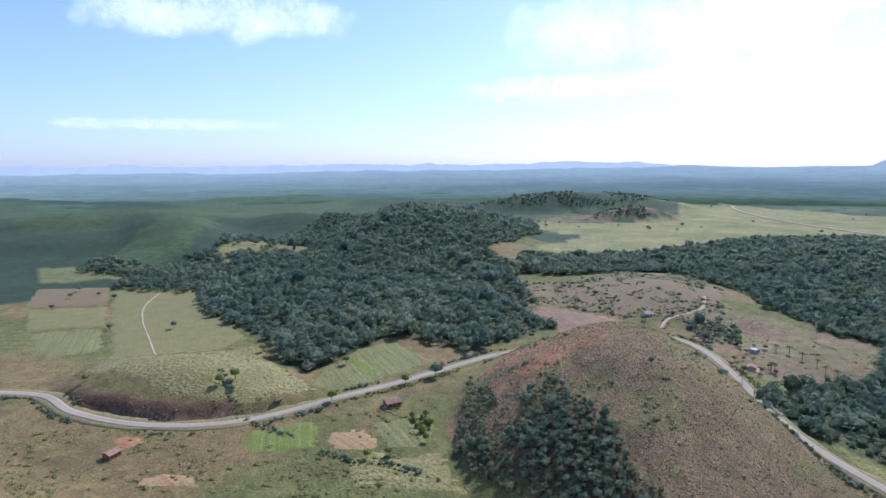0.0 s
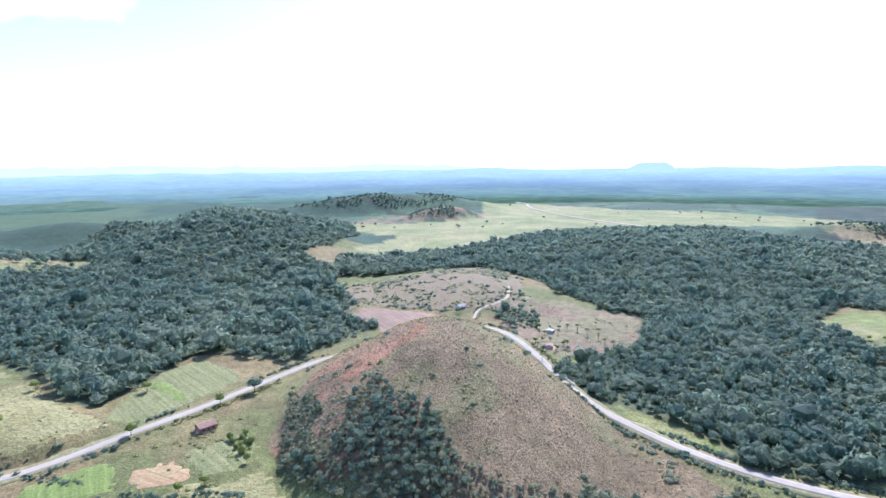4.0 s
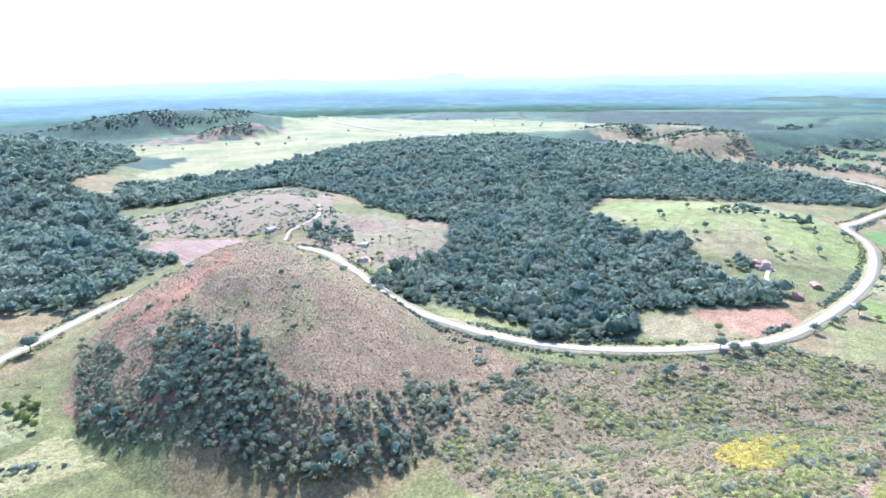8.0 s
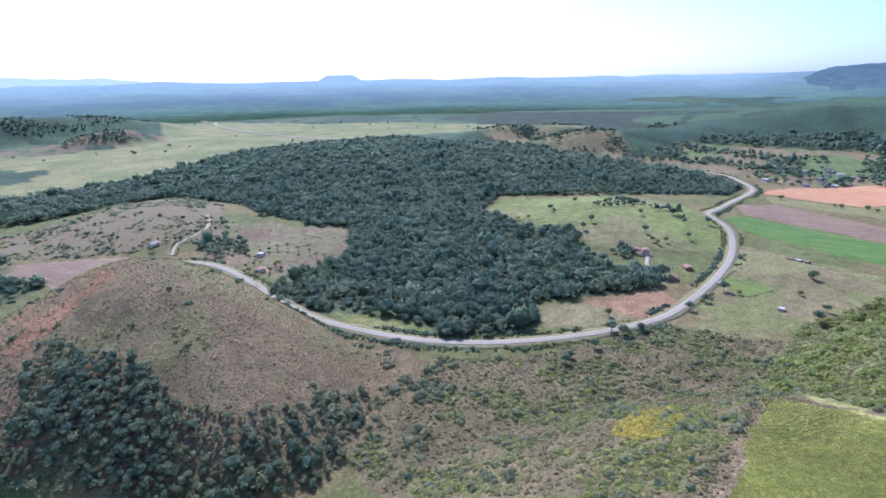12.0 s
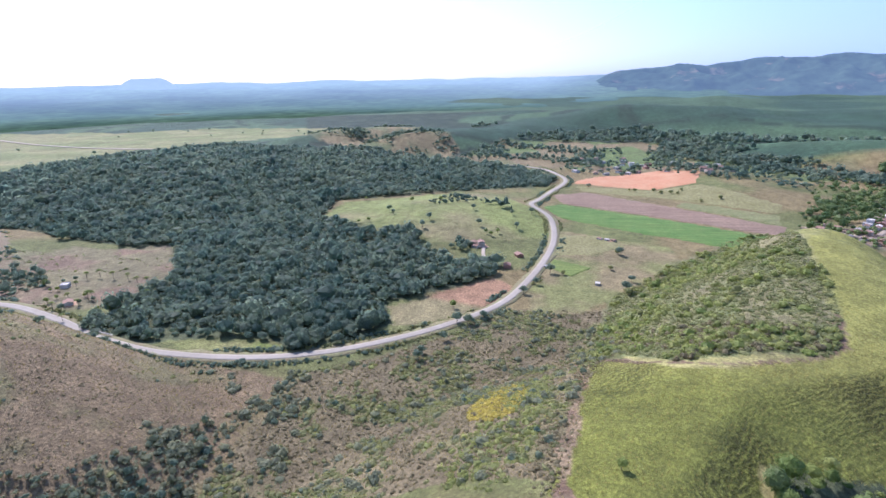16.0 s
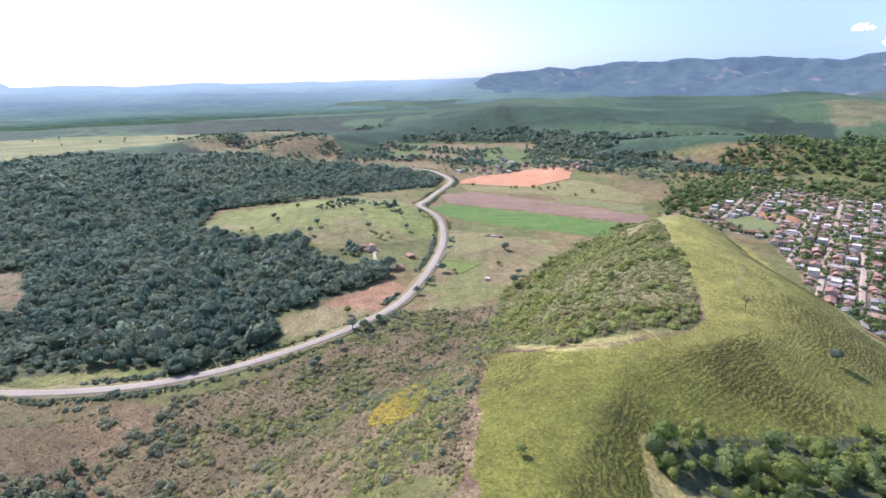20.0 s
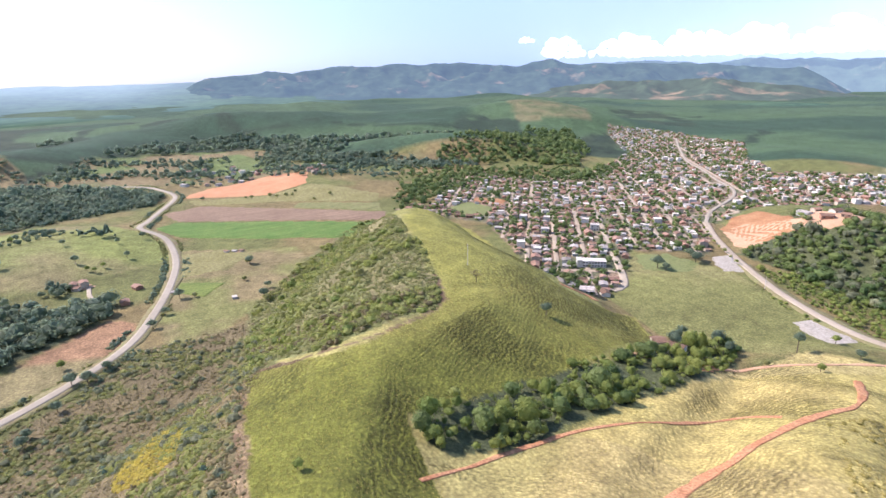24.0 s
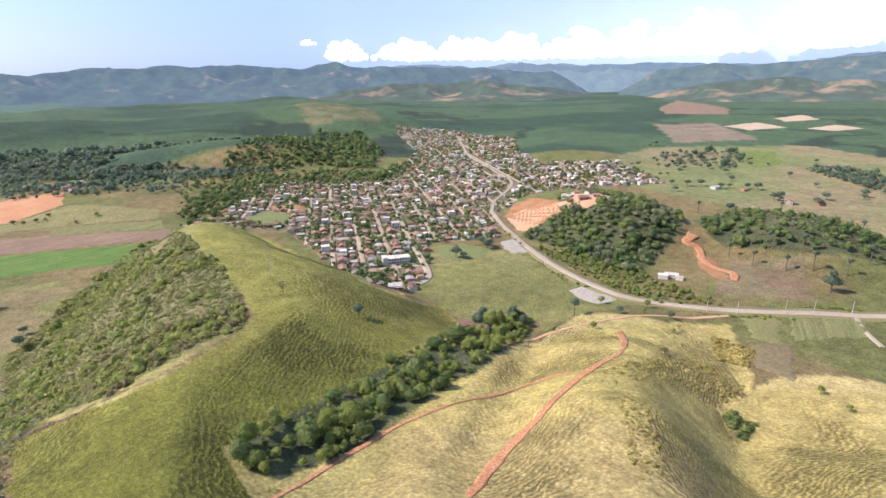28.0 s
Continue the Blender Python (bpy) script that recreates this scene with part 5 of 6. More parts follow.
def massif(name, az0, az1, near, far, crest, rough, size, seed, mat, label, step=0.2):
    """A range of mountains as one broken surface; crest is in degrees above the level of the eye."""
    az = np.arange(az0, az1 + step, step)
    t = np.linspace(0, 1, 34)
    a, t = np.meshgrid(np.radians(az), t)
    r = near + (far - near) * t
    x, y = np.sin(a) * r, np.cos(a) * r
    soft = min(6.0 if isinstance(crest, list) else 20.0, (az1 - az0) * 0.4)
    ends = smooth(az0, az0 + soft, np.degrees(a)) * (1 - smooth(az1 - soft, az1, np.degrees(a)))
    ridged = 1 - np.abs(2 * fbm(x, y, size, seed, 5) - 1) * 1.9
    if isinstance(crest, list):
        crest = np.interp(np.degrees(a), [q for q, _ in crest], [q for _, q in crest])
    line = crest + rough * (fbm(np.degrees(a) * 100, a * 0 + seed * 31.0, 260, seed + 3, 4) - 0.5) * 2
    top = EYE + far * np.tan(np.radians(line))
    z = top * (t ** 0.85) * (0.45 + 0.55 * np.maximum(np.clip(ridged, 0, 1), smooth(0.8, 0.95, t))) + top * 0.1 * (fbm(x, y, size / 4, seed + 9, 3) - 0.5) * smooth(0, 0.3, t)
    z = -30 + (z + 30) * ends * smooth(0, 0.1, t) * (1 - 0.7 * smooth(0.93, 1, t))
    n, k = x.shape
    i = (np.arange(n - 1)[:, None] * k + np.arange(k - 1)[None]).ravel()
    me = mesh_of(name, np.stack([x, y, z], -1).reshape(-1, 3), np.stack([i, i + 1, i + k + 1, i + k], 1)[:, ::-1], [mat], True)
    return tagged(new(name, me), label, "mountains", kind="structure")


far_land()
# each glow colour stands in for the haze before that range
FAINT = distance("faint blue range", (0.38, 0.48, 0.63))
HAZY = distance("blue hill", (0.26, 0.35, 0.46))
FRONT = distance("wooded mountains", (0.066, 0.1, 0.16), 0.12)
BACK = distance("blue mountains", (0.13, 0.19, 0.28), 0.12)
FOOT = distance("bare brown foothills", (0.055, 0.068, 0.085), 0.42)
# crests: heading and degrees above the level of the eye
FRONT_CREST = [(75, 0.0), (79, 0.15), (82.2, 0.5), (84.6, 0.55), (86.3, 1.05), (88.6, 0.78), (92.4, 1.25), (97.2, 1.4), (102.2, 1.52), (106.4, 1.45), (110.8, 1.05), (114, 1.6), (116, 1.2), (121, 1.15), (128, 0.8), (135, 0.3), (141, 0)]
BACK_CREST = [(94, 0.9), (108, 0.9), (118.5, 1.2), (123.2, 1.3), (128, 1.0), (131.4, 1.3), (134, 1.05), (136.3, 1.2), (138.5, 0.9), (145.5, 1.1), (150, 0.85), (154.5, 0.75), (158.3, 1.1), (162, 1.4), (170, 1.5), (186, 1.3)]
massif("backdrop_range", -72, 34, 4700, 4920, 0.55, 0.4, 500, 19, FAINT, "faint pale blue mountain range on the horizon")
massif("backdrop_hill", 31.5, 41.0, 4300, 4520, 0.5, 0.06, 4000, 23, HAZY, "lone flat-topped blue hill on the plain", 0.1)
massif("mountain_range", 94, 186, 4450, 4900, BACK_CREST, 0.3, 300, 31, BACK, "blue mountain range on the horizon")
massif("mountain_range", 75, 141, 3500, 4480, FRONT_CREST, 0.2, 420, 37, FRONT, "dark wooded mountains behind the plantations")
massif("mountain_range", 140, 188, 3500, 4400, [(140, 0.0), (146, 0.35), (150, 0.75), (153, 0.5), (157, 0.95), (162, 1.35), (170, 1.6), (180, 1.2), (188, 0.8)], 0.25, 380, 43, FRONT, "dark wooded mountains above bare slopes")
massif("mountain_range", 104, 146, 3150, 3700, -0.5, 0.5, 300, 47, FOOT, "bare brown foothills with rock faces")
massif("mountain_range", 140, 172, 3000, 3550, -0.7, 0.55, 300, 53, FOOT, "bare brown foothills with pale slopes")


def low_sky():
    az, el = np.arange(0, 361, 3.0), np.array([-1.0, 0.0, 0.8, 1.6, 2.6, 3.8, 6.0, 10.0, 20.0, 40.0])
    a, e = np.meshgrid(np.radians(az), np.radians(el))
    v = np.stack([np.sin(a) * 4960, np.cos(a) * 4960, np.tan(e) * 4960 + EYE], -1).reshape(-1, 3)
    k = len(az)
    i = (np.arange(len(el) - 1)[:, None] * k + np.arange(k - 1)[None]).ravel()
    # band made denser in the east to tone down an overbright sky
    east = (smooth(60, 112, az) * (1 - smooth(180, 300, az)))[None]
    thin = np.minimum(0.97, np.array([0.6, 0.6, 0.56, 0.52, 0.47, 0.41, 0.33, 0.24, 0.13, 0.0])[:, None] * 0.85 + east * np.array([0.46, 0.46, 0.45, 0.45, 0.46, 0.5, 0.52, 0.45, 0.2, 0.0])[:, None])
    me = mesh_of("backdrop_sky", v, np.stack([i, i + 1, i + k + 1, i + k], 1)[:, ::-1], [horizon_haze_glow()], True, thin.ravel())
    tagged(new("backdrop_sky", me), "added glowing band of pale haze low over the horizon", "sky", kind="structure")


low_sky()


def cloud_white():
    m, nodes, links, b = material("cloud", 1.0)
    b.inputs["Base Color"].default_value = (0.9, 0.9, 0.9, 1)
    # glow added to brighten puffs that shade one another
    b.inputs["Emission Color"].default_value = (0.85, 0.9, 1.0, 1)
    b.inputs["Emission Strength"].default_value = 0.52
    return m


def thin_cloud():
    """Torn high cloud: dense in patches, clear between them."""
    m, nodes, links, b = material("high cloud", 1.0)
    b.inputs["Base Color"].default_value = (0.9, 0.9, 0.9, 1)
    # own glow added in place of scattered sunlight
    b.inputs["Emission Color"].default_value = (0.95, 0.97, 1.0, 1)
    b.inputs["Emission Strength"].default_value = 0.75
    a = nodes.new("ShaderNodeAttribute")
    a.attribute_name = "tint"
    one = noise_at(nodes, links, 330, 9.0, 0.62)
    n = nodes.new("ShaderNodeMath")
    n.operation = "MULTIPLY_ADD"
    links.new(one.outputs["Fac"], n.inputs[0])
    n.inputs[1].default_value = 2.6
    links.new(a.outputs["Fac"], n.inputs[2])
    r = add(nodes, "ShaderNodeMapRange", From_Min=1.65, From_Max=2.9, To_Min=0.0, To_Max=0.95)
    links.new(n.outputs["Value"], r.inputs["Value"])
    links.new(r.outputs["Result"], b.inputs["Alpha"])
    return m


CLOUD, HIGH_CLOUD = cloud_white(), thin_cloud()


def cumulus(az, el, wide, tall, seed, radius=4780.0):
    """One heaped cloud: puffs on a flat base, far behind the mountains."""
    g = np.random.default_rng(seed)
    v, f = ball(2)
    vs, fs, base = [], [], 0
    towers = g.uniform(-0.9, 0.9, 5)
    for k in range(int(44 + wide * 34)):
        u = np.clip(g.choice(towers) + g.normal(0, 0.22), -1, 1)
        s = tall * g.uniform(0.08, 0.2) * (1 - 0.4 * abs(u))
        a, e = az + u * wide, el - 0.55 + g.uniform(0.0, 0.9) ** 1.3 * tall * (1 - 0.8 * u * u) * g.uniform(0.5, 1)
        c = np.array([math.sin(radians(a)), math.cos(radians(a)), math.tan(radians(e))]) * radius
        c[2] += EYE
        p = v * (1 + 0.22 * np.sin(v @ g.normal(size=(3, 3)) * 5).sum(1, keepdims=True) / 3)
        p = p * np.array([1.25, 1.25, 0.85]) * math.tan(radians(s)) * radius
        vs.append(p + c)
        fs.append(f + base)
        base += len(v)
    me = mesh_of("cloud", np.concatenate(vs), np.concatenate(fs), [CLOUD], True)
    return tagged(new("cloud", me), "white heaped cloud above the mountains", "cloud", "clouds over the mountains", kind="structure")


for k, (az, el, wide, tall) in enumerate([(111.6, 3.5, 0.9, 0.7), (115, 2.2, 2.0, 2.2), (121, 2.1, 3.2, 2.4), (127, 2.1, 3.4, 2.5), (132, 2.1, 3.6, 3.0), (138, 2.1, 3.8, 2.9),
                                          (144, 2.2, 3.8, 3.7), (149, 2.3, 3.8, 4.2), (157, 2.6, 4.2, 4.6), (163, 3.2, 4.0, 3.6), (169, 3.4, 4.0, 3.8)]):
    cumulus(az, el, wide, tall, 300 + k)


def cloud_glow_sheet(az, el, wide, tall, seed, radius=4700.0, thick=1.15):
    """A glowing sheet of thin cloud, thickest in its middle."""
    n, m = 48, 20
    u, w = np.meshgrid(np.linspace(-1, 1, n), np.linspace(-1, 1, m))
    a, e = np.radians(az + u * wide), np.radians(el + w * tall + 0.6 * u * tall * 0.3)
    g = np.random.default_rng(seed)
    bulge = radius + 60 * value_noise(u * 300, w * 300, 90, seed)
    v = np.stack([np.sin(a) * np.cos(e) * bulge, np.cos(a) * np.cos(e) * bulge, np.sin(e) * bulge + EYE], -1).reshape(-1, 3)
    i = (np.arange(m - 1)[:, None] * n + np.arange(n - 1)[None]).ravel()
    fade = (1 - np.clip(u ** 4 + w ** 2 * 1.0, 0, 1.6)) * thick
    me = mesh_of("cloud", v, np.stack([i, i + 1, i + n + 1, i + n], 1)[:, ::-1], [HIGH_CLOUD], True, fade.ravel())
    return tagged(new("cloud", me), "thin torn white sheet of high cloud and sun glow", "cloud", "high clouds", kind="structure")


# the wide sheet at heading 40 is added to paint the sun's glow
for k, (az, el, wide, tall) in enumerate([(-25, 13.9, 14, 2.6), (19, 13.0, 20, 4.0), (20, 7.8, 26, 1.6), (-28, 4.2, 13, 0.8), (40, 11, 27, 8), (62, 8.5, 18, 1.4), (120, 8.6, 14, 0.8)]):
    cloud_glow_sheet(az, el, wide, tall, 400 + k, thick=0.7 if el < 5 else 1.15)


# ---- single trees, poles and houses ----
def solid(name, data, mat, parent, tint=None, label=""):
    """One mesh object out of arrays, under its thing."""
    v, f = data
    ob = new(name, mesh_of(name, v, f, [mat], False, None if tint is None else np.full(len(v), tint)))
    ob.parent = parent
    return tagged(ob, label)


def limb(bm, a, b, r0, r1, sides=6):
    """A tapered stick from a to b."""
    a, b = Vector(a), Vector(b)
    m = (b - a).to_track_quat("Z", "Y").to_matrix().to_4x4()
    bmesh.ops.create_cone(bm, cap_ends=True, segments=sides, radius1=r0, radius2=r1, depth=(b - a).length, matrix=Matrix.Translation((a + b) / 2) @ m)


def tree_kind(seed, high, wide, tall, mat, label, clumps=170, bare=False, tint=0.5):
    """A tree 1:1 in metres: tapered trunk with limbs under a ragged crown."""
    g = np.random.default_rng(seed)
    root = tagged(new("tree"), label, "tree", "scattered trees")
    bm = bmesh.new()
    stem = high - wide * tall * 0.9
    limb(bm, (0, 0, -0.4), (g.uniform(-0.2, 0.2), g.uniform(-0.2, 0.2), stem), 0.055 * high * 0.6, 0.03 * high * 0.6, 7)
    for k in range(5):
        a = k * 1.257 + g.uniform(-0.4, 0.4)
        limb(bm, (0, 0, stem * g.uniform(0.75, 1.0)), (math.cos(a) * wide * 0.6, math.sin(a) * wide * 0.6, stem + wide * tall * g.uniform(0.3, 0.8)), 0.02 * high * 0.6, 0.006 * high, 5)
    part("trunk", bm, BARK, root)
    v, f = crown(g, 1 if bare else 2, clumps, tall, 0.5, 0.16)
    if bare:
        f = f[80:]
    v = v * wide
    v[:, 2] += stem - 0.25 * wide
    solid("crown", (v, f), mat, root, tint)
    return root


def palm_kind(seed):
    g = np.random.default_rng(seed)
    root = tagged(new("palm_tree"), "slender palm with a tuft of drooping fronds", "palm", "palms by the farms")
    bm = bmesh.new()
    limb(bm, (0, 0, -0.3), (0.3, 0.1, 6.5), 0.2, 0.12, 7)
    part("trunk", bm, BARK, root)
    vs, fs = [], []
    for k in range(13):
        a, tip = k * 2.4, g.uniform(0.2, 1.3)
        d, n = np.array([math.cos(a), math.sin(a)]), np.array([-math.sin(a), math.cos(a)])
        base = len(vs)
        for t in (0, 0.35, 0.7, 1.0):
            reach, drop = 2.6 * t, tip * 1.2 * t - 2.6 * t * t
            w = 0.42 * math.sin(math.pi * min(t + 0.12, 1)) + 0.03
            for s, dz in ((-1, -0.15), (0, 0.05), (1, -0.15)):
                vs.append((0.3 + d[0] * reach + n[0] * w * s, 0.1 + d[1] * reach + n[1] * w * s, 6.5 + drop + dz))
        for r in range(3):
            for c in range(2):
                i = base + r * 3 + c
                fs.append((i, i + 1, i + 4))
                fs.append((i, i + 4, i + 3))
    solid("crown", (np.array(vs), np.array(fs)), BRIGHT, root, 0.5)
    return root


TREES = {
    "round": tree_kind(1, 6.5, 3.2, 0.9, FOREST, "round dark green tree standing alone in pasture"),
    "broad": tree_kind(2, 7.5, 4.3, 0.75, FOREST, "broad dark green tree with a spreading crown", 220),
    "tall": tree_kind(3, 10.5, 3.0, 1.15, FOREST, "tall dark green tree on a bare trunk"),
    "light": tree_kind(4, 5.5, 2.8, 0.95, BRIGHT, "light green tree standing in grass"),
    "shrub": tree_kind(5, 3.0, 2.1, 0.85, SCRUB, "low olive green bushy tree", 120),
    "bare": tree_kind(6, 6.0, 3.0, 0.9, DRY, "thin half-bare tree with sparse grey leaves", 150, True),
    "gum": tree_kind(7, 15.0, 3.0, 1.0, FOREST, "tall slim eucalyptus on a pale trunk"),
    "palm": palm_kind(8),
    "lime": tree_kind(9, 6.0, 3.0, 0.9, LIME, "yellow-green tree standing out in the gully wood"),
}
used = set()


def plant(kind, places, label="", low=0.8, high=1.25, seed=0):
    """Copies of one kind of tree, each turned and sized a little differently."""
    g = np.random.default_rng(seed + len(places))
    for x, y in places:
        m = pose(x, y, float(height(float(x), float(y))), 0, 0, g.uniform(0, 360)) @ Matrix.Diagonal((*[g.uniform(low, high)] * 3, 1))
        if kind in used:
            t = copy_thing(TREES[kind], m)
            t.matrix_basis = m
        else:
            t = TREES[kind]
            t.matrix_basis = m
            used.add(kind)
        if label:
            tagged(t, label)


plant("lime", [(167, -42)], "", 0.9, 1.0)
plant("round", WEST_TREES[:7], "round dark tree standing alone in a field", 0.8, 1.2)
plant("light", WEST_TREES[7:], "green tree beside the vegetable plots", 0.8, 1.4)
plant("broad", [(-32, 373)], "broad dark tree at the road's bend", 1.2, 1.3)
plant("palm", PALM_ROW, "", 0.8, 1.1)
plant("palm", [(228, -205), (236, -201), (222, -207), (240, -196), (231, -211)], "slender palm beside a gully cottage", 0.9, 1.3)
plant("round", KNOLL_TREES[:9], "round dark tree on the green knoll", 0.7, 1.2)
plant("light", KNOLL_TREES[9:], "green tree on the knoll's slope", 0.7, 1.1)
plant("light", ORANGE_TREE, "slim green tree standing in the stubble field", 0.9, 1.0)
plant("broad", ROADSIDE_TREES[:6], "dark green tree beside the paved road", 0.6, 0.95)
plant("broad", ROADSIDE_TREES[6:], "dark green tree at the pasture's edge", 0.6, 1.0)
plant("shrub", EAST_BUSHES, "round olive bush between the fields", 1.1, 1.7)
plant("shrub", CREST_TREES, "olive bushy tree at the ridge's foot", 1.0, 1.6)
plant("round", PASTURE_TREES[:1], "small round tree alone on the green ridge", 0.95, 1.0)
plant("bare", PASTURE_TREES[1:2], "half-bare tree on the green ridge", 1.0, 1.1)
plant("tall", PASTURE_TREES[2:3], "tall tree alone in the valley pasture", 1.0, 1.1)
plant("broad", PASTURE_TREES[3:5], "broad dark tree beside the avenue", 0.6, 0.8)
plant("shrub", PASTURE_TREES[5:6], "dark rounded bush on the spur", 1.0, 1.1)
plant("light", PASTURE_TREES[6:9], "light tree in the valley pasture", 0.7, 1.2)
plant("bare", PASTURE_TREES[9:], "thin sparse tree on the grassy spur", 0.6, 0.9)
plant("light", [(130, 12), (200, -187), (142, -49)], "small light green tree on the slope", 0.6, 0.8)
plant("gum", TALL_TREES, "tall slim eucalyptus on the hillside", 0.8, 1.15)
plant("gum", [(320, -560), (250, -590), (180, -600), (150, -560), (230, -545), (205, -500), (260, -520)], "tall slim eucalyptus above the brown slope", 0.7, 1.0)
plant("broad", SOUTH_TREES, "dark tree standing on the far pasture", 0.9, 1.4)
plant("broad", [(362, -296), (366, -302), (374, -300), (352, -262), (358, -258)], "dark tree at the corner of the park", 0.8, 1.3)
plant("broad", [(138, -425)], "large dark tree on a brown slope", 1.5, 1.55)
plant("round", [(236, -186), (247, -196), (226, -214), (252, -203), (236, -214)], "dark tree round the gully cottage", 1.0, 1.5)

plant("shrub", [(136, -224), (160, -271)], "bushy olive tree on the grassy spur", 0.8, 1.1, 3)
plant("light", [(187, -280), (68, -259), (82, -267)], "thin tall tree in the pasture below the spur", 0.55, 0.75, 4)

g = np.random.default_rng(77)
far_trees = []
for poly, n in ((MEADOW, 26), ([(560, -640), (640, -900), (420, -1050), (200, -900), (200, -640)], 30), ([(900, 240), (1250, 120), (1300, -40), (1000, -60)], 26)):
    lo, hi = np.min(poly, 0), np.max(poly, 0)
    while n:
        q = g.uniform(lo, hi)
        if inside(poly, *q):
            far_trees.append((float(q[0]), float(q[1])))
            n -= 1
plant("broad", far_trees, "dark tree scattered on the far meadow", 0.7, 1.2)

# ---- buildings ----
WALLS = [painted("white wall", (0.6, 0.56, 0.5), 0.2), painted("cream wall", (0.46, 0.38, 0.3), 0.2), painted("raw brick wall", (0.34, 0.185, 0.125), 0.2),
         painted("grey render wall", (0.45, 0.43, 0.4), 0.15), painted("pale blue wall", (0.5, 0.52, 0.5), 0.15)]
TILES = [painted("old clay tiles", (0.24, 0.145, 0.1), 0.4, 0.85, 1.2), painted("new clay tiles", (0.28, 0.165, 0.12), 0.35, 0.85, 1.2),
         painted("fibre-cement sheets", (0.34, 0.3, 0.27), 0.4, 0.8, 1.5), painted("whitewashed slab", (0.6, 0.54, 0.47), 0.12, 0.8, 2.0)]
GLASS = painted("dark window", (0.05, 0.055, 0.06), 0.2, 0.2)
TIMBER = painted("door timber", (0.16, 0.1, 0.06), 0.3, 0.7)
METAL = painted("grey metal", (0.4, 0.4, 0.4), 0.1, 0.5)
POLE_GREY = painted("concrete pole", (0.5, 0.48, 0.45), 0.1, 0.9)


def prism(bm, w, d, z0, z1, rise, over, thick):
    """Two roof slabs over a gable, with eaves."""
    for s in (-1, 1):
        e = (d / 2 + over) * s
        slope = rise / (d / 2)
        lo = z1 - over * slope
        quad = [(-w / 2 - over, e, lo), (w / 2 + over, e, lo), (w / 2 + over, 0, z1 + rise), (-w / 2 - over, 0, z1 + rise)]
        low = [bm.verts.new((x, y, z + 0.02)) for x, y, z in quad]
        top = [bm.verts.new((x, y, z + thick)) for x, y, z in quad]
        if s > 0:
            low, top = low[::-1], top[::-1]
        bm.faces.new(top)
        bm.faces.new(low[::-1])
        for k in range(4):
            j = (k + 1) % 4
            bm.faces.new((low[k], low[j], top[j], top[k]))


def house_kind(w, d, h, rise, wall, roof, label, storeys=1, porch=False):
    """A house: walls with gables, roof slabs, door, windows with frames."""
    root = tagged(new("house"), label, "house", "houses of the town")
    bm = bmesh.new()
    box(bm, -w / 2, -d / 2, -0.8, w / 2, d / 2, h)
    if rise:
        for s in (-1, 1):
            tri = [bm.verts.new((s * (w / 2), -d / 2, h)), bm.verts.new((s * (w / 2), d / 2, h)), bm.verts.new((s * (w / 2), 0, h + rise))]
            inner = [bm.verts.new((s * (w / 2 - 0.2), q.co.y, q.co.z)) for q in tri]
            bm.faces.new(tri if s > 0 else tri[::-1])
            bm.faces.new(inner[::-1] if s > 0 else inner)
    part("wall", bm, wall, root)
    bm = bmesh.new()
    if rise:
        prism(bm, w, d, 0, h, rise, 0.5, 0.16)
    else:
        box(bm, -w / 2 - 0.15, -d / 2 - 0.15, h, w / 2 + 0.15, d / 2 + 0.15, h + 0.18)
        for x0, y0, x1, y1 in ((-w / 2, -d / 2, w / 2, -d / 2 + 0.2), (-w / 2, d / 2 - 0.2, w / 2, d / 2), (-w / 2, -d / 2 + 0.2, -w / 2 + 0.2, d / 2 - 0.2), (w / 2 - 0.2, -d / 2 + 0.2, w / 2, d / 2 - 0.2)):
            box(bm, x0, y0, h + 0.18, x1, y1, h + 0.7)
    part("roof", bm, roof, root)
    bm = bmesh.new()
    box(bm, -0.45, -d / 2 - 0.06, 0, 0.45, -d / 2 + 0.02, 2.1)
    part("door", bm, TIMBER, root)
    for s in range(storeys):
        for x in (-w * 0.3, w * 0.3):
            for y, k in ((-d / 2, -1), (d / 2, 1)):
                bm = bmesh.new()
                z = 1.0 + s * 2.9
                y0, y1 = sorted((y + k * 0.05, y - k * 0.02))
                box(bm, x - 0.65, y0, z, x + 0.65, y1, z + 1.1)
                part("window", bm, GLASS, root)
    if porch:
        bm = bmesh.new()
        box(bm, -w / 2, -d / 2 - 2.2, h - 0.55, w / 2, -d / 2 - 0.5, h - 0.42)
        for x in (-w / 2 + 0.15, w / 2 - 0.15):
            box(bm, x - 0.08, -d / 2 - 2.1, -0.4, x + 0.08, -d / 2 - 1.94, h - 0.55)
        part("porch", bm, roof, root)
    return root


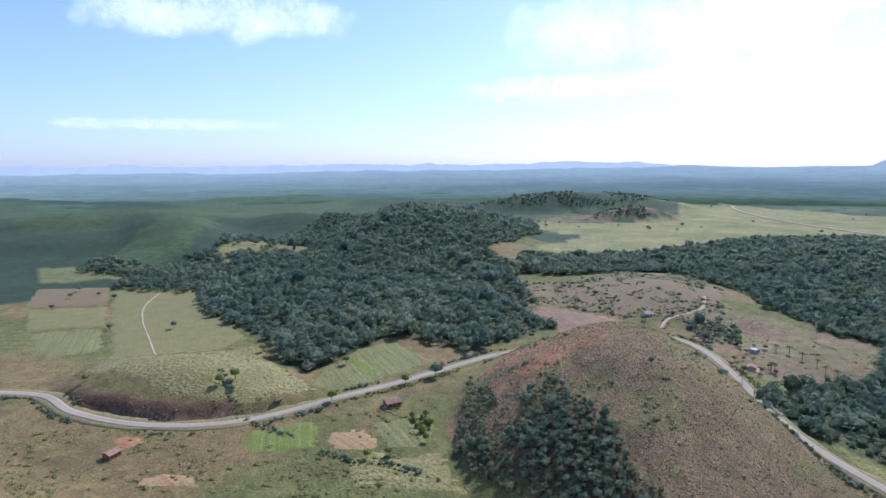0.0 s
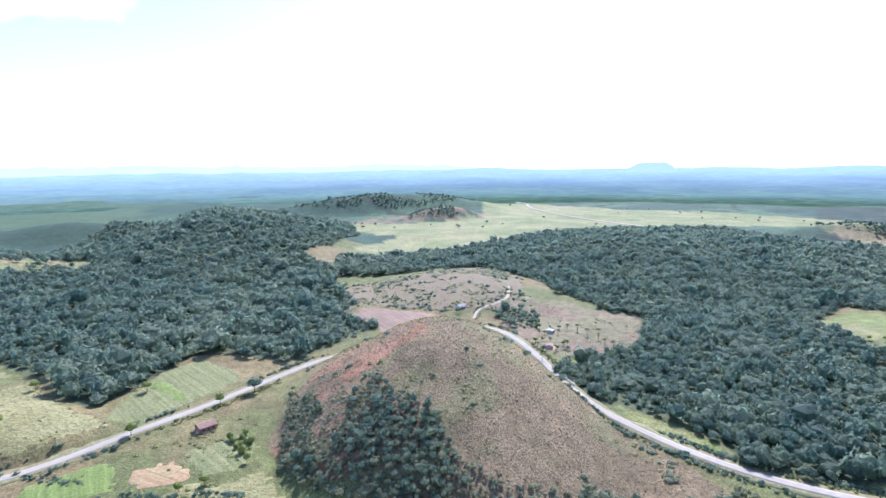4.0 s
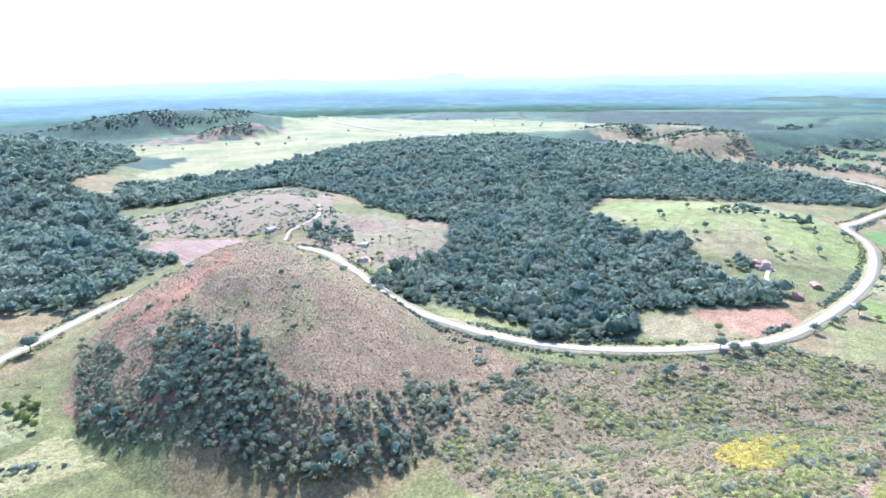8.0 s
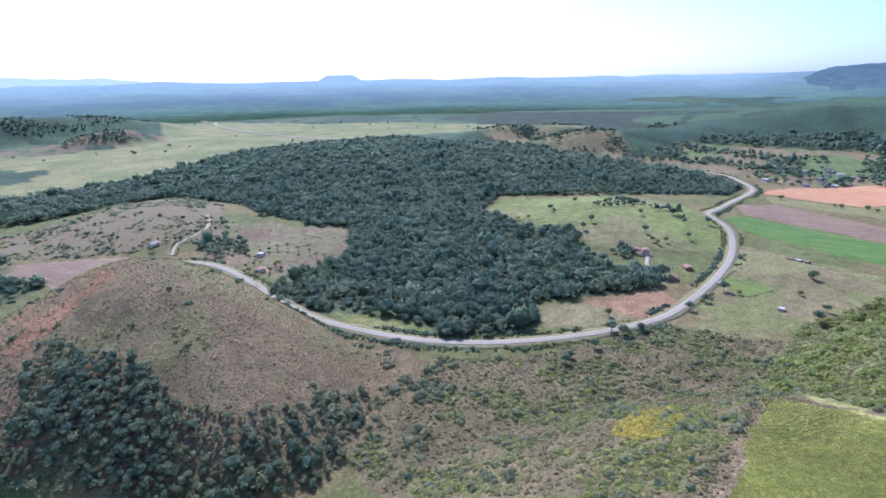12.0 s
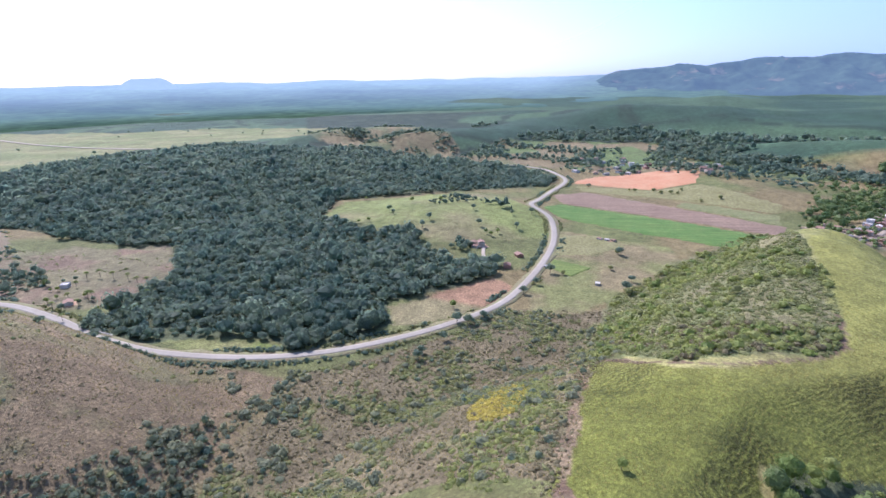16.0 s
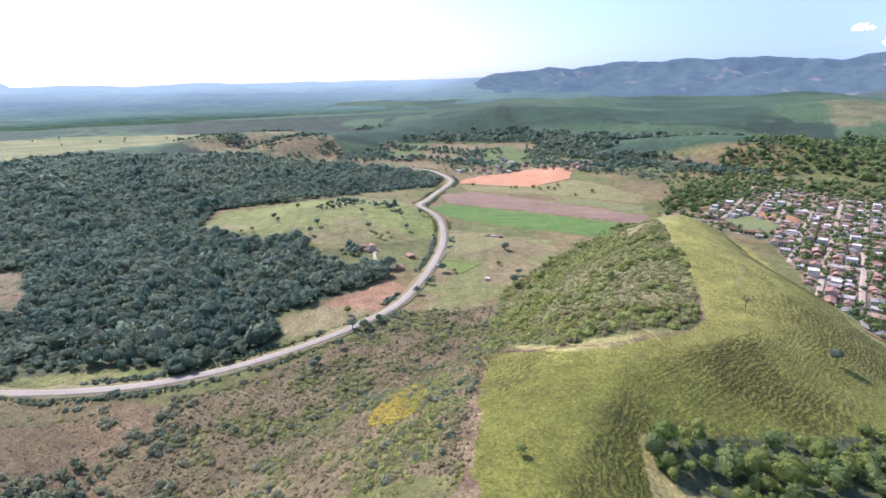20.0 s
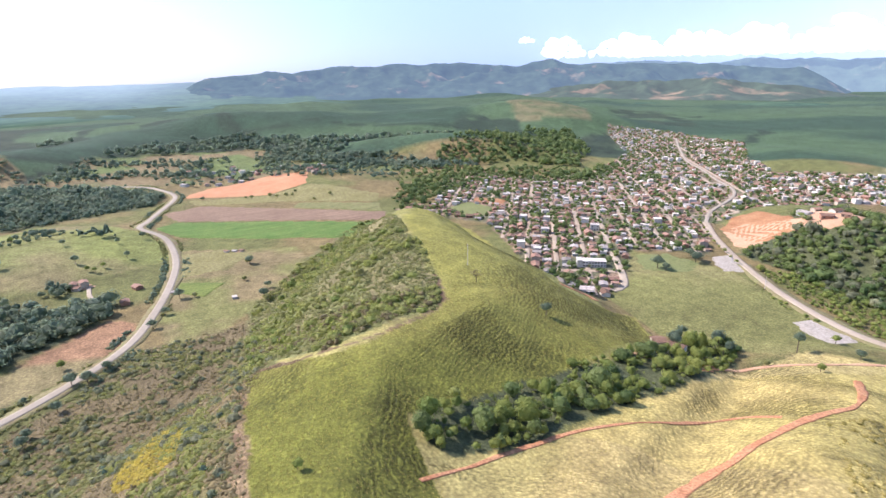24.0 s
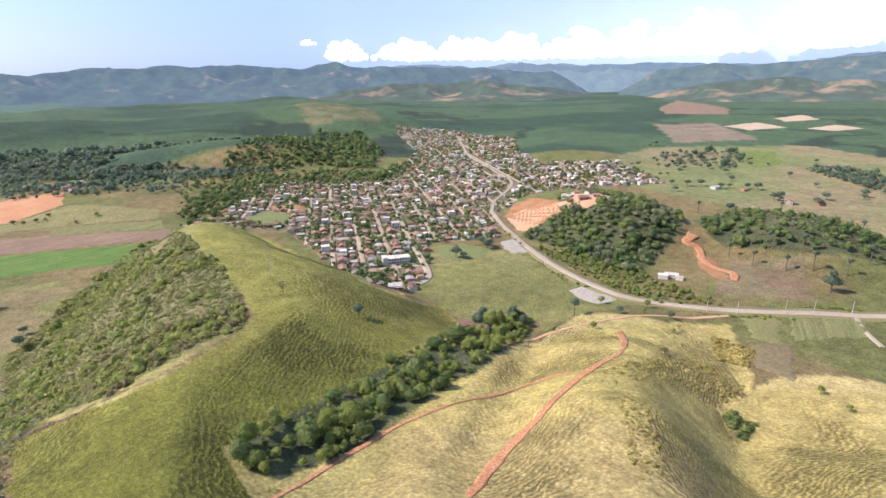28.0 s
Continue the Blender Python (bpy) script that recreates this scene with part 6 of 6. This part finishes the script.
HOUSES = [
    house_kind(8.5, 7.0, 2.9, 1.3, WALLS[0], TILES[0], "small white house with an old clay-tile roof"),
    house_kind(7.0, 6.5, 2.8, 1.1, WALLS[1], TILES[0], "small cream house with a weathered tile roof", porch=True),
    house_kind(9.5, 7.5, 3.0, 1.4, WALLS[2], TILES[1], "raw brick house with a new clay-tile roof"),
    house_kind(8.0, 7.0, 2.8, 0.7, WALLS[3], TILES[2], "grey house under low fibre-cement sheets"),
    house_kind(9.0, 8.0, 5.8, 0.0, WALLS[0], TILES[3], "two-storey white house with a flat roof", 2),
    house_kind(8.5, 7.5, 5.7, 1.3, WALLS[1], TILES[1], "two-storey cream house with a clay-tile roof", 2),
    house_kind(10.5, 8.0, 3.2, 0.9, WALLS[4], TILES[2], "pale blue house under grey roof sheets", porch=True),
    house_kind(7.5, 6.5, 2.8, 1.2, WALLS[2], TILES[0], "small brick house with a dark tile roof"),
    house_kind(8.0, 7.0, 3.0, 0.0, WALLS[3], TILES[3], "low grey house with a pale flat roof"),
]
built = set()


def settle_house(k, x, y, turn, label="", size=1.0):
    m = pose(x, y, float(height(float(x), float(y))) + 0.1, 0, 0, turn) @ Matrix.Diagonal((size, size, size, 1))
    t = HOUSES[k]
    if k in built:
        t = copy_thing(t, m)
    built.add(k)
    t.matrix_basis = m
    if label:
        tagged(t, label, group="farmhouses")
    return t


settle_house(2, *WEST_HOUSE[0], 30, "cottage with a clay-tile roof among red earth")
settle_house(7, *WEST_HUT[0], 70, "old dark-roofed shed on rough pasture", 0.9)
for (x, y), k, turn in zip(GLADE_HOUSES, (6, 8, 0, 1), (15, 40, 60, 20)):
    settle_house(k, x, y, turn, size=0.8, label=("pale farmhouse with a grey roof by a brown field", "pale cottage among palms", "tile-roofed farmhouse beside the road", "grey-roofed cottage among trees")[(6, 8, 0, 1).index(k)])
for (x, y), k, turn in zip(KNOLL_HOUSES, (0, 5, 1, 2, 2), (10, 30, 80, 40, 20)):
    settle_house(k, x, y, turn, "tile-roofed farmhouse below the green knoll", 0.75)
for (x, y), k, turn in zip(EAST_HOUSES, (3, 8, 0, 3, 1), (50, 10, 60, 70, 60)):
    settle_house(k, x, y, turn, "low farm building on the pasture's edge", 0.5)
settle_house(0, 231, -184, 30, "tile-roofed cottage hidden in the gully's trees")
settle_house(1, 239, -178, 75, "small tile-roofed cottage by the gully")


def pole_kind():
    root = tagged(new("utility_pole"), "slim grey concrete utility pole with a crossarm", "utility pole", "poles along the avenue")
    bm = bmesh.new()
    limb(bm, (0, 0, -0.5), (0, 0, 9.5), 0.2, 0.12, 8)
    part("pole", bm, POLE_GREY, root)
    bm = bmesh.new()
    box(bm, -1.1, -0.07, 8.9, 1.1, 0.07, 9.05)
    part("crossarm", bm, TIMBER, root)
    for x in (-0.95, 0, 0.95):
        bm = bmesh.new()
        limb(bm, (x, 0, 9.05), (x, 0, 9.3), 0.07, 0.05, 6)
        part("insulator", bm, GLASS, root)
    return root


pole = pole_kind()
spots = [*POLES, *PYLON, (100, -408), (300, -306), (355, -325)]
for k, (x, y) in enumerate(spots):
    m = pose(x, y, float(height(float(x), float(y))), 0, 0, 40)
    t = pole if k == 0 else copy_thing(pole, m)
    t.matrix_basis = m @ Matrix.Diagonal((1, 1, 1.35, 1)) if (x, y) in PYLON else m
    if (x, y) in PYLON:
        tagged(t, "tall slim power pole on the green ridge")


def school():
    """The long white two-storey block at the town's edge."""
    root = tagged(new("school_building"), "long white two-storey block with ribbed pale roof", "building")
    bm = bmesh.new()
    box(bm, -15, -6, -0.8, 15, 6, 6.2)
    part("wall", bm, WALLS[0], root)
    bm = bmesh.new()
    box(bm, -22, -6.5, -0.8, -15.2, 6.5, 7.4)
    part("stair_block", bm, WALLS[0], root)
    for k in range(7):
        bm = bmesh.new()
        prism(bm, 4.0, 12.4, 0, 6.2, 0.9, 0.2, 0.15)
        bmesh.ops.translate(bm, verts=bm.verts, vec=(-12.9 + k * 4.3, 0, 0.05))
        part("roof", bm, TILES[3], root)
    for s in (0.9, 4.0):
        for k in range(8):
            bm = bmesh.new()
            x = -13.2 + k * 3.75
            box(bm, x - 1.2, -6.08, s, x + 1.2, -5.9, s + 1.5)
            part("window", bm, GLASS, root)
    root.matrix_basis = pose(*SCHOOL[0], float(height(*map(float, SCHOOL[0]))) + 0.1, 0, 0, 250) @ Matrix.Diagonal((0.62, 0.7, 0.8, 1))
    return root


school()


def shed():
    """Low sheds with pale sheet roofs beside the avenue."""
    root = tagged(new("warehouse"), "low white warehouse with pale sheet roofs", "warehouse")
    for k, (x, y, w, d, h) in enumerate(((0, 0, 16, 9, 3.6), (10, 8, 11, 8, 4.4), (-9, 7, 8, 7, 3.2))):
        bm = bmesh.new()
        box(bm, x - w / 2, y - d / 2, -0.6, x + w / 2, y + d / 2, h)
        wall = part("wall", bm, WALLS[0], root)
        bm = bmesh.new()
        prism(bm, w, d, 0, h, 0.9, 0.4, 0.12)
        bmesh.ops.translate(bm, verts=bm.verts, vec=(x, y, 0))
        part("roof", bm, TILES[3] if k < 2 else TILES[2], root)
        bm = bmesh.new()
        box(bm, x - 1.5, y - d / 2 - 0.08, 0, x + 1.5, y - d / 2 + 0.02, 2.8)
        part("door", bm, METAL, root)
    root.matrix_basis = pose(*SHED[0], float(height(*map(float, SHED[0]))) + 0.1, 0, 0, 35) @ Matrix.Diagonal((0.62, 0.62, 0.7, 1))


shed()


def bridge_rails():
    """White concrete rails where the road crosses a stream."""
    root = tagged(new("bridge_rail"), "low white concrete rails of a small road bridge", "bridge")
    for s in (-4.0, 4.0):
        bm = bmesh.new()
        box(bm, -6, s - 0.2, 0.75, 6, s + 0.2, 1.05)
        part("rail", bm, WALLS[0], root)
        for k in range(7):
            bm = bmesh.new()
            box(bm, -6 + k * 1.9, s - 0.18, -0.4, -5.6 + k * 1.9, s + 0.18, 0.75)
            part("post", bm, WALLS[0], root)
    root.matrix_basis = pose(174.5, 322, float(height(174.5, 322.0)) + 0.45, 0, 0, 92)


bridge_rails()


# ---- the town: streets, houses and garden trees ----
UX, UY = 0.92, -0.39
VX, VY = -0.39, -0.92
STREET = soil("dusty street", (0.33, 0.25, 0.18), (0.4, 0.33, 0.25), 3.0, 20, 0.1, 0.05, 0.12)


def on_grid(u, v):
    return 330 + u * UX + v * VX, -200 + u * UY + v * VY


def clear_of(x, y, pts, gap):
    """Whether places keep a gap from a road's line."""
    line = curve_points(pts, 8)
    return np.min(np.hypot(np.asarray(x)[..., None] - line[:, 0], np.asarray(y)[..., None] - line[:, 1]), -1) > gap


rows = np.arange(-330, 620, 24.5)
for along, lines, least in ((True, rows, 55), (False, np.arange(-60, 1150, 96.0), 55)):
    for v in lines:
        s = np.arange(-450, 1250, 5.0)
        x, y = on_grid(s, v) if along else on_grid(v, s)
        ok = inside(TOWN, x, y) & ~inside(PITCH, x, y) & ~inside(PARK, x, y)
        k = 0
        while k < len(s):
            j = k
            while j < len(s) and ok[j]:
                j += 1
            if (j - k) * 5 > least:
                strip("street", [(x[i], y[i]) for i in (k, (2 * k + j) // 3, (k + 2 * j) // 3, j - 1)], 4.2 if along else 4.8, 0.32 if along else 0.36, STREET,
                      "dusty pale town street between houses", "street", 9, 0.2)
            k = max(j, k + 1)

g = np.random.default_rng(9)
lots = []
for v in rows:
    for side, off in ((0, 7.6), (180, 16.9)):
        for u in np.arange(-450, 1250, 9.7):
            if abs((u + 60) % 96) < 6.5 or abs((u + 60) % 96) > 89.5:
                continue
            x, y = on_grid(u + g.uniform(-1.8, 1.8), v + off + g.uniform(-1.3, 1.3))
            lots.append((x, y, side + g.choice([0, 0, 90]) + g.uniform(-8, 8), g.random(), (0, 1, 2, 3, 4, 5, 6, 7, 8, 0, 7, 1, 7, 2, 3)[g.integers(0, 15)], g.uniform(0.56, 0.95)))
lots = np.array(lots)
x, y = lots[:, 0], lots[:, 1]
ok = inside(TOWN, x, y) & clear_of(x, y, SOUTH_ROAD, 11) & clear_of(x, y, [(540, -303), (486, -280), (415, -249), (373, -233), (333, -214)], 8) & clear_of(x, y, SCHOOL * 2 + [(SCHOOL[0][0] + 1, SCHOOL[0][1])], 20)
for open_space in (PITCH, PARK, EARTH_TERRACE, EARTH_SLOPE, HILL_SITE, PITCH_APRON, PLAZA, TOWN_EDGE_TREES):
    ok &= ~inside(open_space, x, y)
lots = lots[ok]
thin = fbm(lots[:, 0], lots[:, 1], 60, 7, 2)
homes = lots[lots[:, 3] < np.where(thin > 0.62, 0.45, 0.9)]
gardens = lots[lots[:, 3] > 0.6]
reach = np.hypot(homes[:, 0], homes[:, 1])
order = np.argsort(reach)
TURN = math.degrees(math.atan2(UY, UX))
for q in homes[order[:250]]:
    settle_house(int(q[4]), q[0], q[1], TURN + q[2], size=q[5])

# the farther houses, too small to tell apart one by one
vs, fs, picks, base = [], [], [], 0
mats = WALLS + TILES
rest = homes[order[250:]]
tops = height(rest[:, 0], rest[:, 1])
shapes = []
for h in HOUSES:
    made = []
    for c in h.children:
        if c.name.split(".")[0] in ("wall", "roof"):
            me = c.data
            made.append((np.array([p.co[:] for p in me.vertices]), [tuple(p.vertices) for p in me.polygons], mats.index(me.materials[0])))
    shapes.append(made)
quads, tris, pq, pt = [], [], [], []
for q, z in zip(rest, tops):
    a = radians(TURN + q[2])
    m = np.array([[math.cos(a), -math.sin(a), 0], [math.sin(a), math.cos(a), 0], [0, 0, 1]]) * q[5]
    bright = 3 if g.random() < 0.1 else -1
    for v, f, mat in shapes[int(q[4])]:
        vs.append(v @ m.T + (q[0], q[1], z))
        for face in f:
            face = [i + base for i in face]
            (quads if len(face) == 4 else tris).append(face)
            (pq if len(face) == 4 else pt).append(len(WALLS) + bright if bright > 0 and mat >= len(WALLS) else mat)
        base += len(v)
me = mesh_of("far_houses", np.concatenate(vs), [np.array(quads), np.array(tris)], mats, False, None, pq + pt)
tagged(new("far_houses", me), "close rows of small tile-roofed and whitewashed houses", "houses", kind="stuff")

# garden trees between the houses
p = np.stack([gardens[:, 0] + g.uniform(-5, 5, len(gardens)), gardens[:, 1] + g.uniform(-5, 5, len(gardens))], 1)
p = np.c_[p, height(p[:, 0], p[:, 1]) + 0.6]
crowd("garden_trees", SMALL, p, g.uniform(2.0, 4.2, len(p)), GROVE, "dark green garden trees between the houses", "trees", 501)
more = sow(TOWN, 8.5, 77, lambda x, y, r: (r.random(len(x)) < np.where(np.hypot(x, y) < 640, 0.85, 0.6)) & ~inside(PITCH, x, y) & ~inside(PARK, x, y) & clear_of(x, y, SOUTH_ROAD, 7))
more[:, 2] += 0.6
crowd("garden_trees", SMALL, more, g.uniform(1.6, 3.6, len(more)), GROVE, "green garden trees between the houses", "trees", 503)

# the hamlet beyond the red lot
hamlet = sow(SETTLE, 22, 88, lambda x, y, r: r.random(len(x)) < 0.4)
for n, q in enumerate(hamlet[:40]):
    settle_house(int(g.integers(0, len(HOUSES))), q[0], q[1], g.uniform(0, 180), "small tile-roofed house in a leafy hamlet")
for x0, y0 in ((505, -640), (478, -655), (520, -690), (560, -720), (380, -700), (350, -715), (255, -700), (280, -680)):
    settle_house(int(g.integers(0, len(HOUSES))), x0, y0, g.uniform(0, 90), "small house at the edge of the far pasture")
for x0, y0 in ((398, -436), (410, -462), (385, -456), (366, -446), (372, -432), (356, -440)):
    settle_house(int(g.integers(0, len(HOUSES))), x0, y0, g.uniform(0, 90), "small new house on a cleared red earth site")

# trees and palms round the farms in the glade
for n, (x0, y0) in enumerate(GLADE_HOUSES[:4]):
    spots = [(x0 + q * math.cos(a), y0 + q * math.sin(a)) for a, q in zip(g.uniform(0, 6.28, 9), g.uniform(8, 20, 9))]
    plant("palm", spots[:3], "slender palm beside a farmhouse in the glade", 0.8, 1.15, n)
    plant("light", spots[3:6], "light green fruit tree beside a farmhouse", 0.5, 0.9, n)
    plant("round", spots[6:], "dark fruit tree beside a farmhouse", 0.5, 0.9, n)

# trees down the middle of the town avenue
line = curve_points(SOUTH_ROAD[8:14], 14)
plant("light", [(float(a), float(b)) for a, b in line + g.uniform(-1, 1, line.shape) + (3.5, 4.5)], "green street tree along the town avenue", 0.5, 0.85)
